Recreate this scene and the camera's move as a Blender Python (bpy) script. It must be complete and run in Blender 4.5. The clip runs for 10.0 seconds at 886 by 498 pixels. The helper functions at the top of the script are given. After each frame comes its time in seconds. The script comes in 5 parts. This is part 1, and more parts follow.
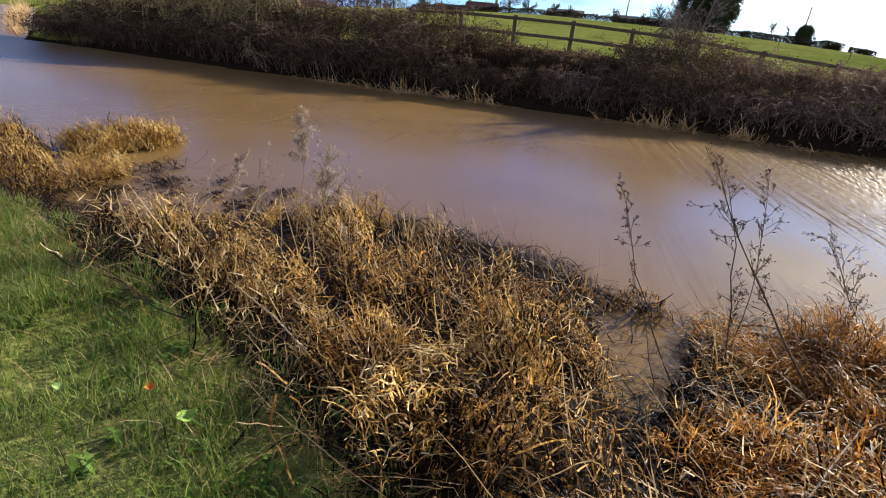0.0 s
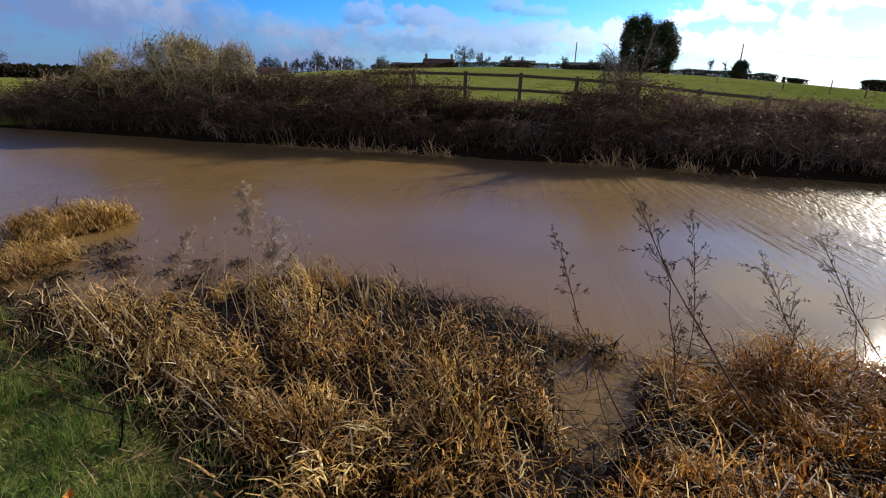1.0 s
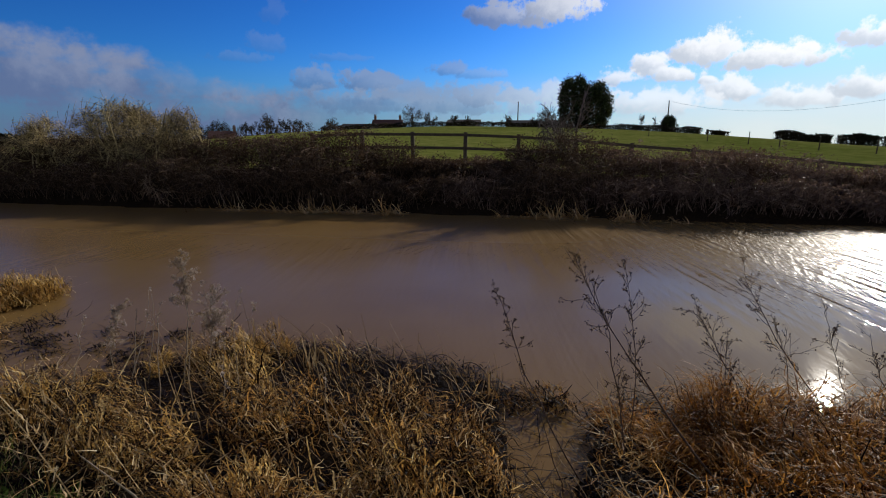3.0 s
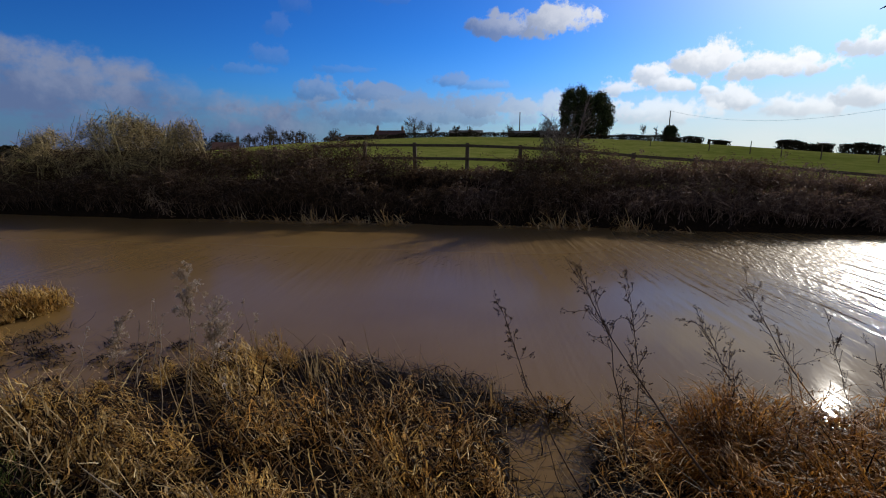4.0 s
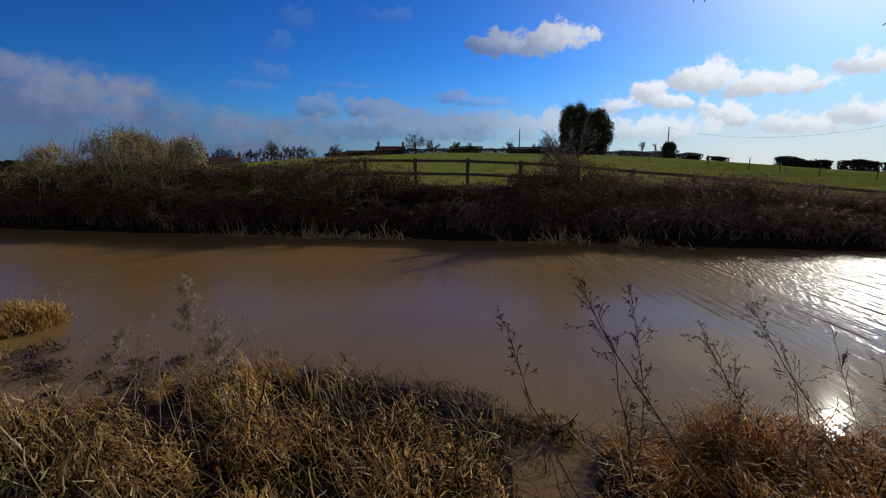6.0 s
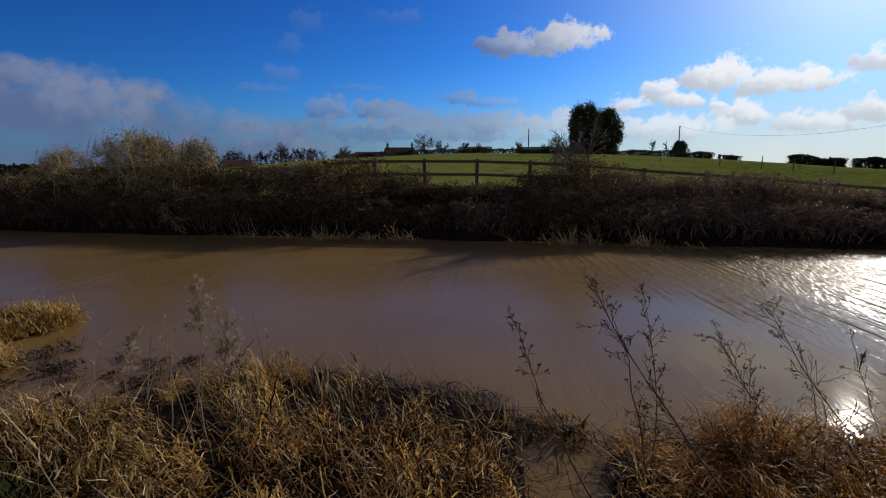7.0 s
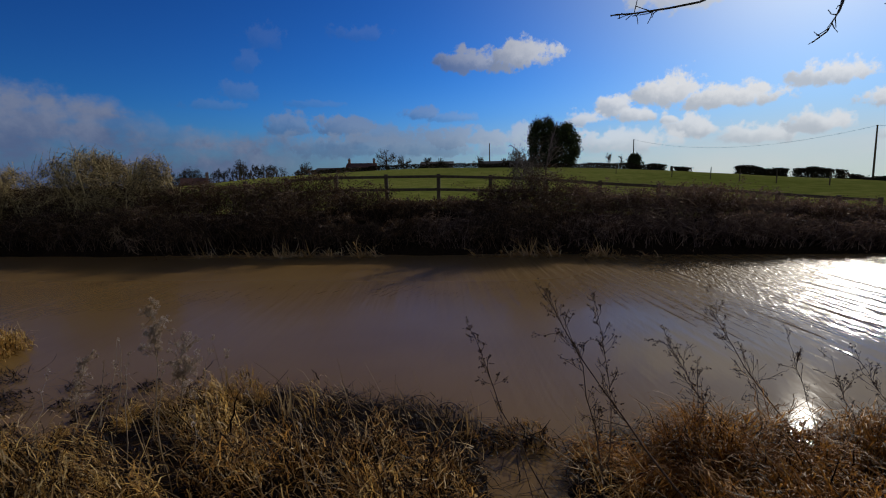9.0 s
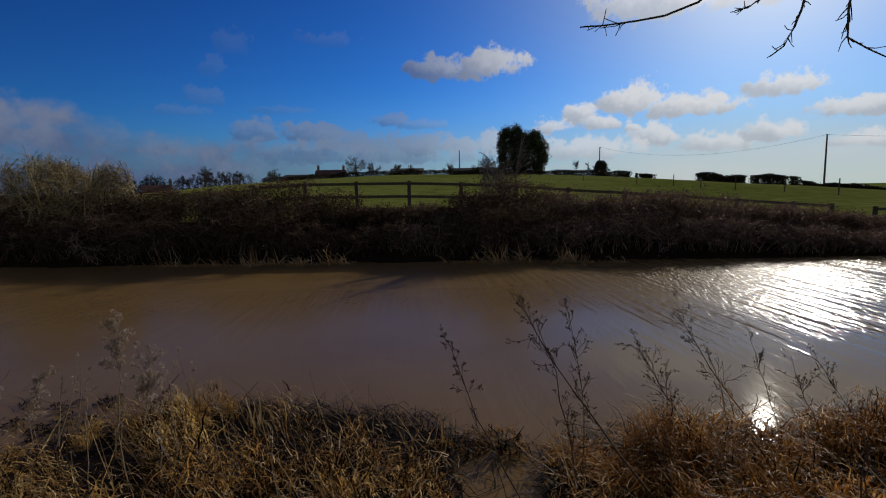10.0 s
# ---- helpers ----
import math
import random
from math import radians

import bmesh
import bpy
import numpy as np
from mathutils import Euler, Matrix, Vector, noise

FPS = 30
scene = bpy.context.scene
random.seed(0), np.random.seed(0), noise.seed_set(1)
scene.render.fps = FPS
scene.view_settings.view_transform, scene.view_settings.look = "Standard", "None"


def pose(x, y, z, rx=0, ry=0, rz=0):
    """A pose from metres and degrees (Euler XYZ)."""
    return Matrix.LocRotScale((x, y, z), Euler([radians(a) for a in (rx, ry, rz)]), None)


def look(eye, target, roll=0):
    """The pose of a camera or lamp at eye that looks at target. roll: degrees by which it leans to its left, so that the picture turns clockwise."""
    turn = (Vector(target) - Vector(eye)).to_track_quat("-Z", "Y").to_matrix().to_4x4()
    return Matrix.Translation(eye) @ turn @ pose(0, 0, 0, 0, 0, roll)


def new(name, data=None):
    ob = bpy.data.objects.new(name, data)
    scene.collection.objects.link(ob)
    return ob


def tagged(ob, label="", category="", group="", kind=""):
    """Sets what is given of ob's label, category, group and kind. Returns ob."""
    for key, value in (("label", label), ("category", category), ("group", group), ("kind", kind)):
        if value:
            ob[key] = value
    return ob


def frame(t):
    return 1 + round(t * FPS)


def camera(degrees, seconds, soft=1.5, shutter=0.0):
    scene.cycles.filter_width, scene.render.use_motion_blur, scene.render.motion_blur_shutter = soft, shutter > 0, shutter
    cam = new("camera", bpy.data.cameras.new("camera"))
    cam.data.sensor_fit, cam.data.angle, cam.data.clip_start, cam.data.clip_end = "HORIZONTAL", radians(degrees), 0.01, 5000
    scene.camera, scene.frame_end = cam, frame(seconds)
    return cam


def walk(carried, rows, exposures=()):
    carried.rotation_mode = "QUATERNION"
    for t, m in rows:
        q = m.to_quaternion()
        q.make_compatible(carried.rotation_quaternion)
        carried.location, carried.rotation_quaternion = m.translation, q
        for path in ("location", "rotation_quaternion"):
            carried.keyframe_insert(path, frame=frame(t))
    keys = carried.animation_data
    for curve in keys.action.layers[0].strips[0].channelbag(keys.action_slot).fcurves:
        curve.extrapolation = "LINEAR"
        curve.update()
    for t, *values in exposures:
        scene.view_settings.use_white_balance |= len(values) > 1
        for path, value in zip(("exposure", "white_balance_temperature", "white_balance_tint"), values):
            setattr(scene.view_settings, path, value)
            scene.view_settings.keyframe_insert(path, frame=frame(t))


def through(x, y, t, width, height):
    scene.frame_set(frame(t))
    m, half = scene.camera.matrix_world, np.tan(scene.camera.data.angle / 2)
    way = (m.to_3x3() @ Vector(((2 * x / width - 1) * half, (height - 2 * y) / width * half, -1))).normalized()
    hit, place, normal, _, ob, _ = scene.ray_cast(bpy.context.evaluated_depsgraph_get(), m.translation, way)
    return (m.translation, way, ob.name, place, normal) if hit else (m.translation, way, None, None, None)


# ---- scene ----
cam = camera(82.0, 10.0, soft=1.1)
PATH = [
    (0, (-0.286, -0.05, 1.872), (-0.769, 1.717, 1.069), 5.82),
    (0.5, (-0.177, -0.029, 1.915), (-0.666, 1.774, 1.199), 3.89),
    (1, (-0.094, 0.003, 1.971), (-0.515, 1.857, 1.351), 1.84),
    (1.5, (-0.05, 0.011, 1.991), (-0.385, 1.906, 1.446), 0.8),
    (2, (-0.021, -0.01, 2.003), (-0.3, 1.911, 1.519), 0.44),
    (2.5, (-0.014, 0.007, 2.001), (-0.277, 1.94, 1.564), 0.4),
    (4, (-0.004, -0.005, 2.013), (-0.28, 1.941, 1.642), 0.22),
    (4.5, (-0.005, -0.004, 2.009), (-0.279, 1.947, 1.666), -0),
    (5, (-0.009, -0.007, 2.008), (-0.278, 1.948, 1.681), 0.05),
    (5.5, (-0.016, -0.001, 2.008), (-0.284, 1.955, 1.693), 0.27),
    (7, (-0.03, 0.021, 1.994), (-0.344, 1.972, 1.685), -0.05),
    (7.5, (-0.021, 0, 2), (-0.35, 1.951, 1.702), -0.35),
    (8, (0.005, -0.032, 2.006), (-0.304, 1.926, 1.743), -0.53),
    (8.5, (0.023, -0.039, 2.006), (-0.23, 1.929, 1.754), -0.79),
    (9, (0.021, -0.05, 2.006), (-0.156, 1.926, 1.752), -0.92),
    (9.5, (0.002, -0.042, 2.006), (-0.11, 1.94, 1.759), -0.79),
    (10, (0.003, -0.047, 2.012), (-0.059, 1.939, 1.782), -0.99),
]
walk(cam, [(t, look(eye, aim, roll)) for t, eye, aim, roll in PATH],
     exposures=[(0.0, 0.8), (0.5, 0.62), (1.0, 0.17), (1.5, -0.15), (2.5, -0.55), (4.0, -0.65), (5.5, -0.75), (7.5, -0.8), (8.5, -1.0), (10.0, -1.2)])

# ---- world, sun ----
SUN_AZ, SUN_EL = radians(31.3), radians(23.1)
SUN_DIR = Vector((math.sin(SUN_AZ) * math.cos(SUN_EL), math.cos(SUN_AZ) * math.cos(SUN_EL), math.sin(SUN_EL)))


class Nodes:
    """A small builder of node trees."""

    def __init__(self, tree):
        self.tree = tree
        tree.nodes.clear()

    def add(self, kind, settings=None, **links):
        n = self.tree.nodes.new(kind)
        for key, value in (settings or {}).items():
            setattr(n, key, value)
        for key, value in links.items():
            self.plug(n, int(key[1:]) if key[0] == "i" and key[1:].isdigit() else key.replace("_", " "), value)
        return n

    def plug(self, n, key, value):
        socket = n.inputs[key]
        if isinstance(value, bpy.types.NodeSocket):
            self.tree.links.new(value, socket)
        elif isinstance(value, bpy.types.Node):
            self.tree.links.new(value.outputs[0], socket)
        else:
            socket.default_value = value

    def math(self, op, a, b=0.0, clamp=False):
        return self.add("ShaderNodeMath", {"operation": op, "use_clamp": clamp}, i0=a, i1=b).outputs[0]

    def mix(self, fac, a, b, blend="MIX"):
        n = self.tree.nodes.new("ShaderNodeMix")
        n.data_type, n.blend_type = "RGBA", blend
        for key, value in ((0, fac), (6, a), (7, b)):
            self.plug(n, key, (*value, 1.0) if isinstance(value, tuple) and len(value) == 3 else value)
        return n.outputs[2]

    def smooth(self, value, lo, hi):
        n = self.add("ShaderNodeMapRange", {"interpolation_type": "SMOOTHSTEP"}, i0=value, i1=lo, i2=hi, i3=0.0, i4=1.0)
        return n.outputs[0]

    def noise(self, vector, scale, detail=4.0, rough=0.55, distort=0.0):
        n = self.add("ShaderNodeTexNoise", None, Scale=scale, Detail=detail, Roughness=rough, Distortion=distort)
        if vector is not None:
            self.plug(n, "Vector", vector)
        return n.outputs[0]


world = bpy.data.worlds.new("sky")
scene.world = world
world.use_nodes = True
w = Nodes(world.node_tree)
sky = w.add("ShaderNodeTexSky", {"sky_type": "NISHITA", "sun_disc": False, "sun_elevation": SUN_EL, "sun_rotation": SUN_AZ,
                                 "air_density": 1.0, "dust_density": 0.35, "ozone_density": 3.0})
coord = w.add("ShaderNodeTexCoord").outputs["Generated"]
xyz = w.add("ShaderNodeSeparateXYZ", None, i0=coord)
azimuth = w.math("MULTIPLY", w.math("ARCTAN2", xyz.outputs[0], xyz.outputs[1]), 57.2958)
height = w.math("MULTIPLY", w.math("ARCSINE", xyz.outputs[2]), 57.2958)
puff = w.math("SUBTRACT", w.noise(coord, 16.0, 8.0, 0.62), 0.5)
curl = w.math("SUBTRACT", w.noise(coord, 42.0, 6.0, 0.6), 0.5)
billow = w.math("ADD", w.math("MULTIPLY", puff, 2.6), w.math("MULTIPLY", curl, 2.0))
# cumulus clouds: azimuth, elevation, half width, half height in degrees, and thickness
CLOUDS = [(-1.9, 12.7, 4.2, 1.5, 0.85), (3.3, 13.0, 3.4, 2.1, 0.95), (18.0, 8.5, 3.25, 1.95, 1.0), (23.4, 7.6, 4.7, 1.44, 1.0), (13.0, 7.5, 1.79, 1.38, 0.95),
          (15.6, 6.5, 2.13, 0.92, 0.95), (9.9, 6.4, 2.02, 1.15, 0.85), (18.6, 5.9, 1.01, 0.46, 0.9), (21.2, 4.9, 3.02, 1.38, 0.9), (26.0, 4.0, 3.58, 1.38, 0.8),
          (31.6, 8.8, 3.25, 1.44, 0.95), (36.4, 6.4, 3.81, 1.09, 0.95), (31.2, 4.7, 2.91, 1.38, 0.9), (37.5, 3.6, 3.36, 1.03, 0.8), (-7.3, 7.5, 2.38, 0.95, 0.51),
          (-4.2, 7.1, 3.19, 0.75, 0.34), (-15.9, 6.1, 3.77, 1.58, 0.68), (-11.6, 5.2, 5.88, 1.52, 0.55), (-1.5, 4.7, 6.44, 1.52, 0.64), (4.6, 4.7, 4.76, 1.64, 0.64),
          (13.5, 3.8, 6.16, 1.61, 0.7), (21.5, 17.4, 7.84, 2.3, 0.85), (37.0, 17.5, 8.96, 3.45, 0.9), (-21.4, 6.1, 2.69, 1.49, 0.55), (-18.4, 8.5, 3.3, 0.68, 0.18),
          (-26.2, 9.4, 1.95, 1.2, 0.19), (-28.8, 8.1, 3.0, 0.75, 0.18), (-25.2, 12.2, 1.5, 1.35, 0.13), (-23.6, 14.6, 1.95, 1.65, 0.12), (-13.5, 15.5, 3.6, 1.05, 0.15),
          (-9.0, 3.9, 17.0, 1.7, 0.45), (-13.0, 4.4, 6.0, 1.2, 0.5)]
cover = 0.0
lit = 0.0
for az, el, wide, tall, thick in CLOUDS:
    across = w.math("DIVIDE", w.math("SUBTRACT", azimuth, az), wide)
    rise = w.math("DIVIDE", w.math("SUBTRACT", height, el), tall)
    # flat base, heaped top
    up = w.math("MAXIMUM", rise, w.math("MULTIPLY", rise, -1.7))
    reach = w.math("SQRT", w.math("ADD", w.math("MULTIPLY", across, across), w.math("MULTIPLY", up, up)))
    reach = w.math("SUBTRACT", reach, billow)
    one = w.math("MULTIPLY", w.smooth(reach, 1.12, 0.62), thick)
    top = w.smooth(w.math("ADD", w.math("ADD", rise, w.math("MULTIPLY", across, 0.35)), w.math("MULTIPLY", billow, -0.7)), -0.6, 0.6)
    lit = w.math("ADD", w.math("MULTIPLY", lit, w.math("SUBTRACT", 1.0, one)), w.math("MULTIPLY", top, one))
    cover = w.math("MAXIMUM", cover, one)
lit = w.math("DIVIDE", lit, w.math("MAXIMUM", cover, 0.05), True)
# a long bank of grey cloud low over the fields on one side, drawn out level
level = w.add("ShaderNodeVectorMath", {"operation": "MULTIPLY"}, i0=coord, i1=(1.0, 1.0, 3.6)).outputs[0]
streak = w.math("SUBTRACT", w.noise(level, 4.2, 6.0, 0.58), 0.5)
edge = w.math("ADD", w.math("MULTIPLY", w.smooth(azimuth, -24.0, -46.0), 3.0), 5.6)
ragged = w.math("ADD", w.math("MULTIPLY", streak, 3.0), w.math("MULTIPLY", billow, 0.9))
bank = w.smooth(w.math("SUBTRACT", height, w.math("ADD", edge, ragged)), 0.7, -0.9)
bank = w.math("MULTIPLY", bank, w.math("ADD", w.math("MULTIPLY", w.smooth(azimuth, -18.0, -27.0), 0.5), w.math("MULTIPLY", w.smooth(azimuth, 6.0, -14.0), 0.5)))
bank = w.math("MULTIPLY", bank, w.math("ADD", 0.5, w.math("MULTIPLY", w.smooth(w.math("ADD", streak, w.math("MULTIPLY", puff, 0.8)), -0.16, 0.06), 0.5)))
shade = w.smooth(w.math("ADD", w.math("ADD", w.noise(coord, 9.0, 6.0, 0.6), w.math("MULTIPLY", puff, 0.6)), w.math("MULTIPLY", w.math("SUBTRACT", height, edge), 0.06)), 0.22, 0.60)
# glare round the sun: thin high cloud and lens flare, put into the sky's colour
toward = w.add("ShaderNodeVectorMath", {"operation": "DOT_PRODUCT"}, i0=coord, i1=tuple(SUN_DIR)).outputs["Value"]
toward = w.math("MAXIMUM", toward, 0.0)
veil = w.math("ADD", w.math("MULTIPLY", w.math("POWER", toward, 19.0), 0.8), w.math("MULTIPLY", w.math("MULTIPLY", w.smooth(height, 12.0, 0.0), w.math("POWER", toward, 5.0)), 0.6), True)
glare = w.math("MULTIPLY", w.math("POWER", toward, 70.0), 9.0)
sunward = w.smooth(azimuth, -9.0, 14.0)
white = w.mix(lit, w.mix(sunward, (1.45, 2.25, 4.5), (8.6, 9.3, 10.4)), w.mix(sunward, (4.0, 4.6, 6.2), (14.2, 14.4, 14.8)))
grey = w.mix(shade, (1.65, 2.3, 4.4), (3.3, 3.9, 5.8))
rich = w.add("ShaderNodeGamma", None, i0=sky.outputs[0], i1=1.6)
deep = w.mix(1.0, rich.outputs[0], (0.086, 0.268, 0.505), "MULTIPLY")
low = w.smooth(height, 9.0, 0.0)
air = w.mix(w.math("MULTIPLY", low, 0.5), deep, (1.6, 2.9, 5.2))
air = w.mix(w.math("MULTIPLY", bank, 0.9), air, grey)
air = w.mix(veil, air, (8.7, 9.2, 10.0))
mist = w.math("MULTIPLY", w.math("MULTIPLY", w.smooth(height, 7.5, 0.5), w.math("POWER", toward, 7.0)), w.math("ADD", 1.05, w.math("MULTIPLY", streak, 1.6)), True)
air = w.mix(mist, air, (12.6, 12.6, 12.8))
air = w.mix(w.math("MULTIPLY", cover, 0.95, True), air, white)
# unseen low bright clouds, added at the viewer's back as fill for shaded faces
behind = w.math("MULTIPLY", w.smooth(w.math("ABSOLUTE", azimuth), 52.0, 76.0), w.smooth(w.noise(coord, 3.2, 7.0, 0.6), 0.38, 0.52))
behind = w.math("MULTIPLY", behind, w.math("MULTIPLY", w.smooth(height, 1.0, 7.0), w.smooth(height, 52.0, 34.0)))
air = w.mix(w.math("MULTIPLY", behind, 0.92), air, (6.4, 6.4, 6.5))
haze = w.add("ShaderNodeCombineXYZ", None, i0=glare, i1=w.math("MULTIPLY", glare, 0.93), i2=w.math("MULTIPLY", glare, 0.84))
air = w.mix(1.0, air, haze.outputs[0], "ADD")
w.add("ShaderNodeOutputWorld", None, Surface=w.add("ShaderNodeBackground", None, Color=air, Strength=0.105))

sun = new("sun", bpy.data.lights.new("sun", "SUN"))
sun.data.energy, sun.data.angle, sun.data.color = 6.0, radians(0.55), (1.0, 0.93, 0.82)
sun.matrix_world = look((0, 0, 60), Vector((0, 0, 60)) - SUN_DIR)


# ---- materials ----
def material(name):
    m = bpy.data.materials.new(name)
    m.use_nodes = True
    return m, Nodes(m.node_tree)


def finish(n, shader):
    n.add("ShaderNodeOutputMaterial", None, Surface=shader)


def ramp(n, value, stops):
    r = n.tree.nodes.new("ShaderNodeValToRGB")
    n.plug(r, 0, value)
    r.color_ramp.elements[0].position, r.color_ramp.elements[0].color = stops[0][0], (*stops[0][1], 1)
    r.color_ramp.elements[1].position, r.color_ramp.elements[1].color = stops[-1][0], (*stops[-1][1], 1)
    for p, c in stops[1:-1]:
        r.color_ramp.elements.new(p).color = (*c, 1)
    return r.outputs[0]


def blade_material(name, stops, drift=(0.7, 0.6, 0.45), patch=1.3, rough=0.55, through=0.3, mottled=34.0, gloss=0.3, stain=0.35, clumped=False):
    """Thin dry or green blades: each its own tone, drifting in patches, letting light through."""
    m, n = material(name)
    geo = n.add("ShaderNodeNewGeometry")
    pick = geo.outputs["Random Per Island"]
    if clumped:
        shared = n.add("ShaderNodeAttribute", {"attribute_name": "clump"}).outputs["Fac"]
        pick = n.math("ADD", n.math("MULTIPLY", pick, 0.55), n.math("MULTIPLY", shared, 0.45))
    tone = ramp(n, pick, stops)
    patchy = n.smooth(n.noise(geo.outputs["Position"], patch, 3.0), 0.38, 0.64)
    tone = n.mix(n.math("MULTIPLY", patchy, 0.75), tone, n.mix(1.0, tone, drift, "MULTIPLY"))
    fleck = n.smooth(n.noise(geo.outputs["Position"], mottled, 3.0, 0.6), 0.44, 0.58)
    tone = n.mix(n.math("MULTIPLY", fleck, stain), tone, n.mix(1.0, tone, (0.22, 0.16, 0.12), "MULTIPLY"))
    body = n.add("ShaderNodeBsdfPrincipled", None, Base_Color=tone, Roughness=rough, Specular_IOR_Level=gloss)
    thin = n.add("ShaderNodeBsdfTranslucent", None, Color=tone)
    finish(n, n.add("ShaderNodeMixShader", None, i0=through, i1=body.outputs[0], i2=thin.outputs[0]).outputs[0])
    return m


def bark_material(name, dark, light, scale=18.0, rough=0.85, lean=0.5):
    m, n = material(name)
    geo = n.add("ShaderNodeNewGeometry")
    a = n.noise(geo.outputs["Position"], scale, 5.0)
    tone = n.mix(n.smooth(n.math("ADD", n.math("MULTIPLY", a, 1.0 - lean), n.math("MULTIPLY", geo.outputs["Random Per Island"], lean)), 0.3, 0.72), dark, light)
    bump = n.add("ShaderNodeBump", None, Strength=0.5, Distance=0.01, Height=a)
    finish(n, n.add("ShaderNodeBsdfPrincipled", None, Base_Color=tone, Roughness=rough, Specular_IOR_Level=0.25, Normal=bump.outputs[0]).outputs[0])
    return m


# near-black tones and dark drift put the shade of the mat's gaps into colour
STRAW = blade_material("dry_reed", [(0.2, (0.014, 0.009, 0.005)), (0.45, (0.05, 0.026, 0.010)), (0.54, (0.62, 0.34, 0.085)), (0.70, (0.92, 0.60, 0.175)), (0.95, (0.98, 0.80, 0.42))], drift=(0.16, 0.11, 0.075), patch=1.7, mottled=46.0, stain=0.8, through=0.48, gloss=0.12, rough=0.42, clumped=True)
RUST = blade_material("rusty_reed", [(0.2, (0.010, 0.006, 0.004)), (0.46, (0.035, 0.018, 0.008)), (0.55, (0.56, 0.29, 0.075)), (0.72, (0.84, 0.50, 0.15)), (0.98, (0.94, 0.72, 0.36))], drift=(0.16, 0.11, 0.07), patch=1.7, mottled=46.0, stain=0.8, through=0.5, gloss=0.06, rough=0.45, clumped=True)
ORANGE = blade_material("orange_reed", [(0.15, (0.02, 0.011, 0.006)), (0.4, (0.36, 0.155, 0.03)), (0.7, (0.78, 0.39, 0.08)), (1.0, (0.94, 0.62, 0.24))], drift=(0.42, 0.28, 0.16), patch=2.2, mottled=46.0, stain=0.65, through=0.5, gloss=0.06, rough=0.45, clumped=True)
GOLD = blade_material("golden_reed", [(0.15, (0.05, 0.03, 0.012)), (0.4, (0.45, 0.27, 0.07)), (0.7, (0.85, 0.58, 0.19)), (1.0, (0.95, 0.76, 0.38))], drift=(0.5, 0.38, 0.25), patch=3.0, stain=0.35, through=0.4, gloss=0.15, rough=0.45, clumped=True)
# sodden reed, whose near-black also serves as shade in the mat's hollows
SODDEN_SHADE = blade_material("wet_shade_reed", [(0.0, (0.006, 0.0045, 0.0035)), (0.7, (0.018, 0.012, 0.008)), (1.0, (0.06, 0.04, 0.022))], through=0.1, rough=0.5, gloss=0.06)
PALE = blade_material("pale_reed", [(0.0, (0.20, 0.12, 0.05)), (0.5, (0.40, 0.27, 0.12)), (1.0, (0.60, 0.45, 0.24))], gloss=0.15)
BLEACHED = blade_material("bleached_reed", [(0.0, (0.46, 0.27, 0.10)), (0.5, (0.80, 0.56, 0.25)), (1.0, (0.93, 0.75, 0.46))], gloss=0.2, rough=0.45, through=0.5, stain=0.2)
GREEN = blade_material("grass_blade", [(0.0, (0.03, 0.06, 0.012)), (0.3, (0.09, 0.18, 0.022)), (0.68, (0.24, 0.34, 0.055)), (0.86, (0.38, 0.40, 0.11)), (1.0, (0.58, 0.48, 0.22))], drift=(0.55, 0.62, 0.45), patch=4.5, rough=0.5, through=0.55)
LEAF = blade_material("weed_leaf", [(0.0, (0.07, 0.15, 0.022)), (1.0, (0.16, 0.27, 0.05))], rough=0.65, gloss=0.1, patch=6.0)
CONIFER = blade_material("conifer_leaf", [(0.0, (0.025, 0.038, 0.018)), (1.0, (0.08, 0.10, 0.045))], through=0.3, patch=0.5, mottled=6.0, gloss=0.1)
HEDGE = blade_material("hedge_leaf", [(0.0, (0.018, 0.016, 0.010)), (1.0, (0.045, 0.040, 0.020))], through=0.1, patch=0.3, mottled=6.0, gloss=0.05)
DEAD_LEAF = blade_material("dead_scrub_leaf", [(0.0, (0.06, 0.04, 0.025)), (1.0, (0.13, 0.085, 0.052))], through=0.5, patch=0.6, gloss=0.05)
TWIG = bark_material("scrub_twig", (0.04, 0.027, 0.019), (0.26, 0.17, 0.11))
# redder than the plain scrub, and lightened to stand in for sunward glare haze
HAZED_BRAMBLE = bark_material("hazed_bramble_cane", (0.10, 0.063, 0.048), (0.44, 0.31, 0.23))
GREY_TWIG = bark_material("grey_twig", (0.06, 0.048, 0.04), (0.22, 0.175, 0.145))
HAZED_BRAMBLE_LEAF = blade_material("hazed_bramble_leaf", [(0.0, (0.11, 0.073, 0.056)), (1.0, (0.19, 0.128, 0.095))], through=0.5, patch=0.6, gloss=0.05)
LICHEN = bark_material("lichened_twig", (0.08, 0.06, 0.034), (0.58, 0.46, 0.22))
BARK = bark_material("tree_bark", (0.03, 0.024, 0.018), (0.10, 0.08, 0.06))
STALK = bark_material("weed_stalk", (0.045, 0.028, 0.018), (0.14, 0.085, 0.05), scale=40.0)
PALE_STALK = bark_material("pale_weed_stalk", (0.14, 0.10, 0.06), (0.36, 0.28, 0.18), scale=40.0)
SEED = bark_material("seed_husk", (0.05, 0.03, 0.02), (0.15, 0.09, 0.055), scale=60.0)
FLUFF = blade_material("seed_fluff", [(0.0, (0.36, 0.28, 0.22)), (1.0, (0.70, 0.60, 0.50))], through=0.5, patch=8.0)
FENCE = bark_material("weathered_fence_wood", (0.035, 0.028, 0.020), (0.11, 0.085, 0.06), scale=9.0)
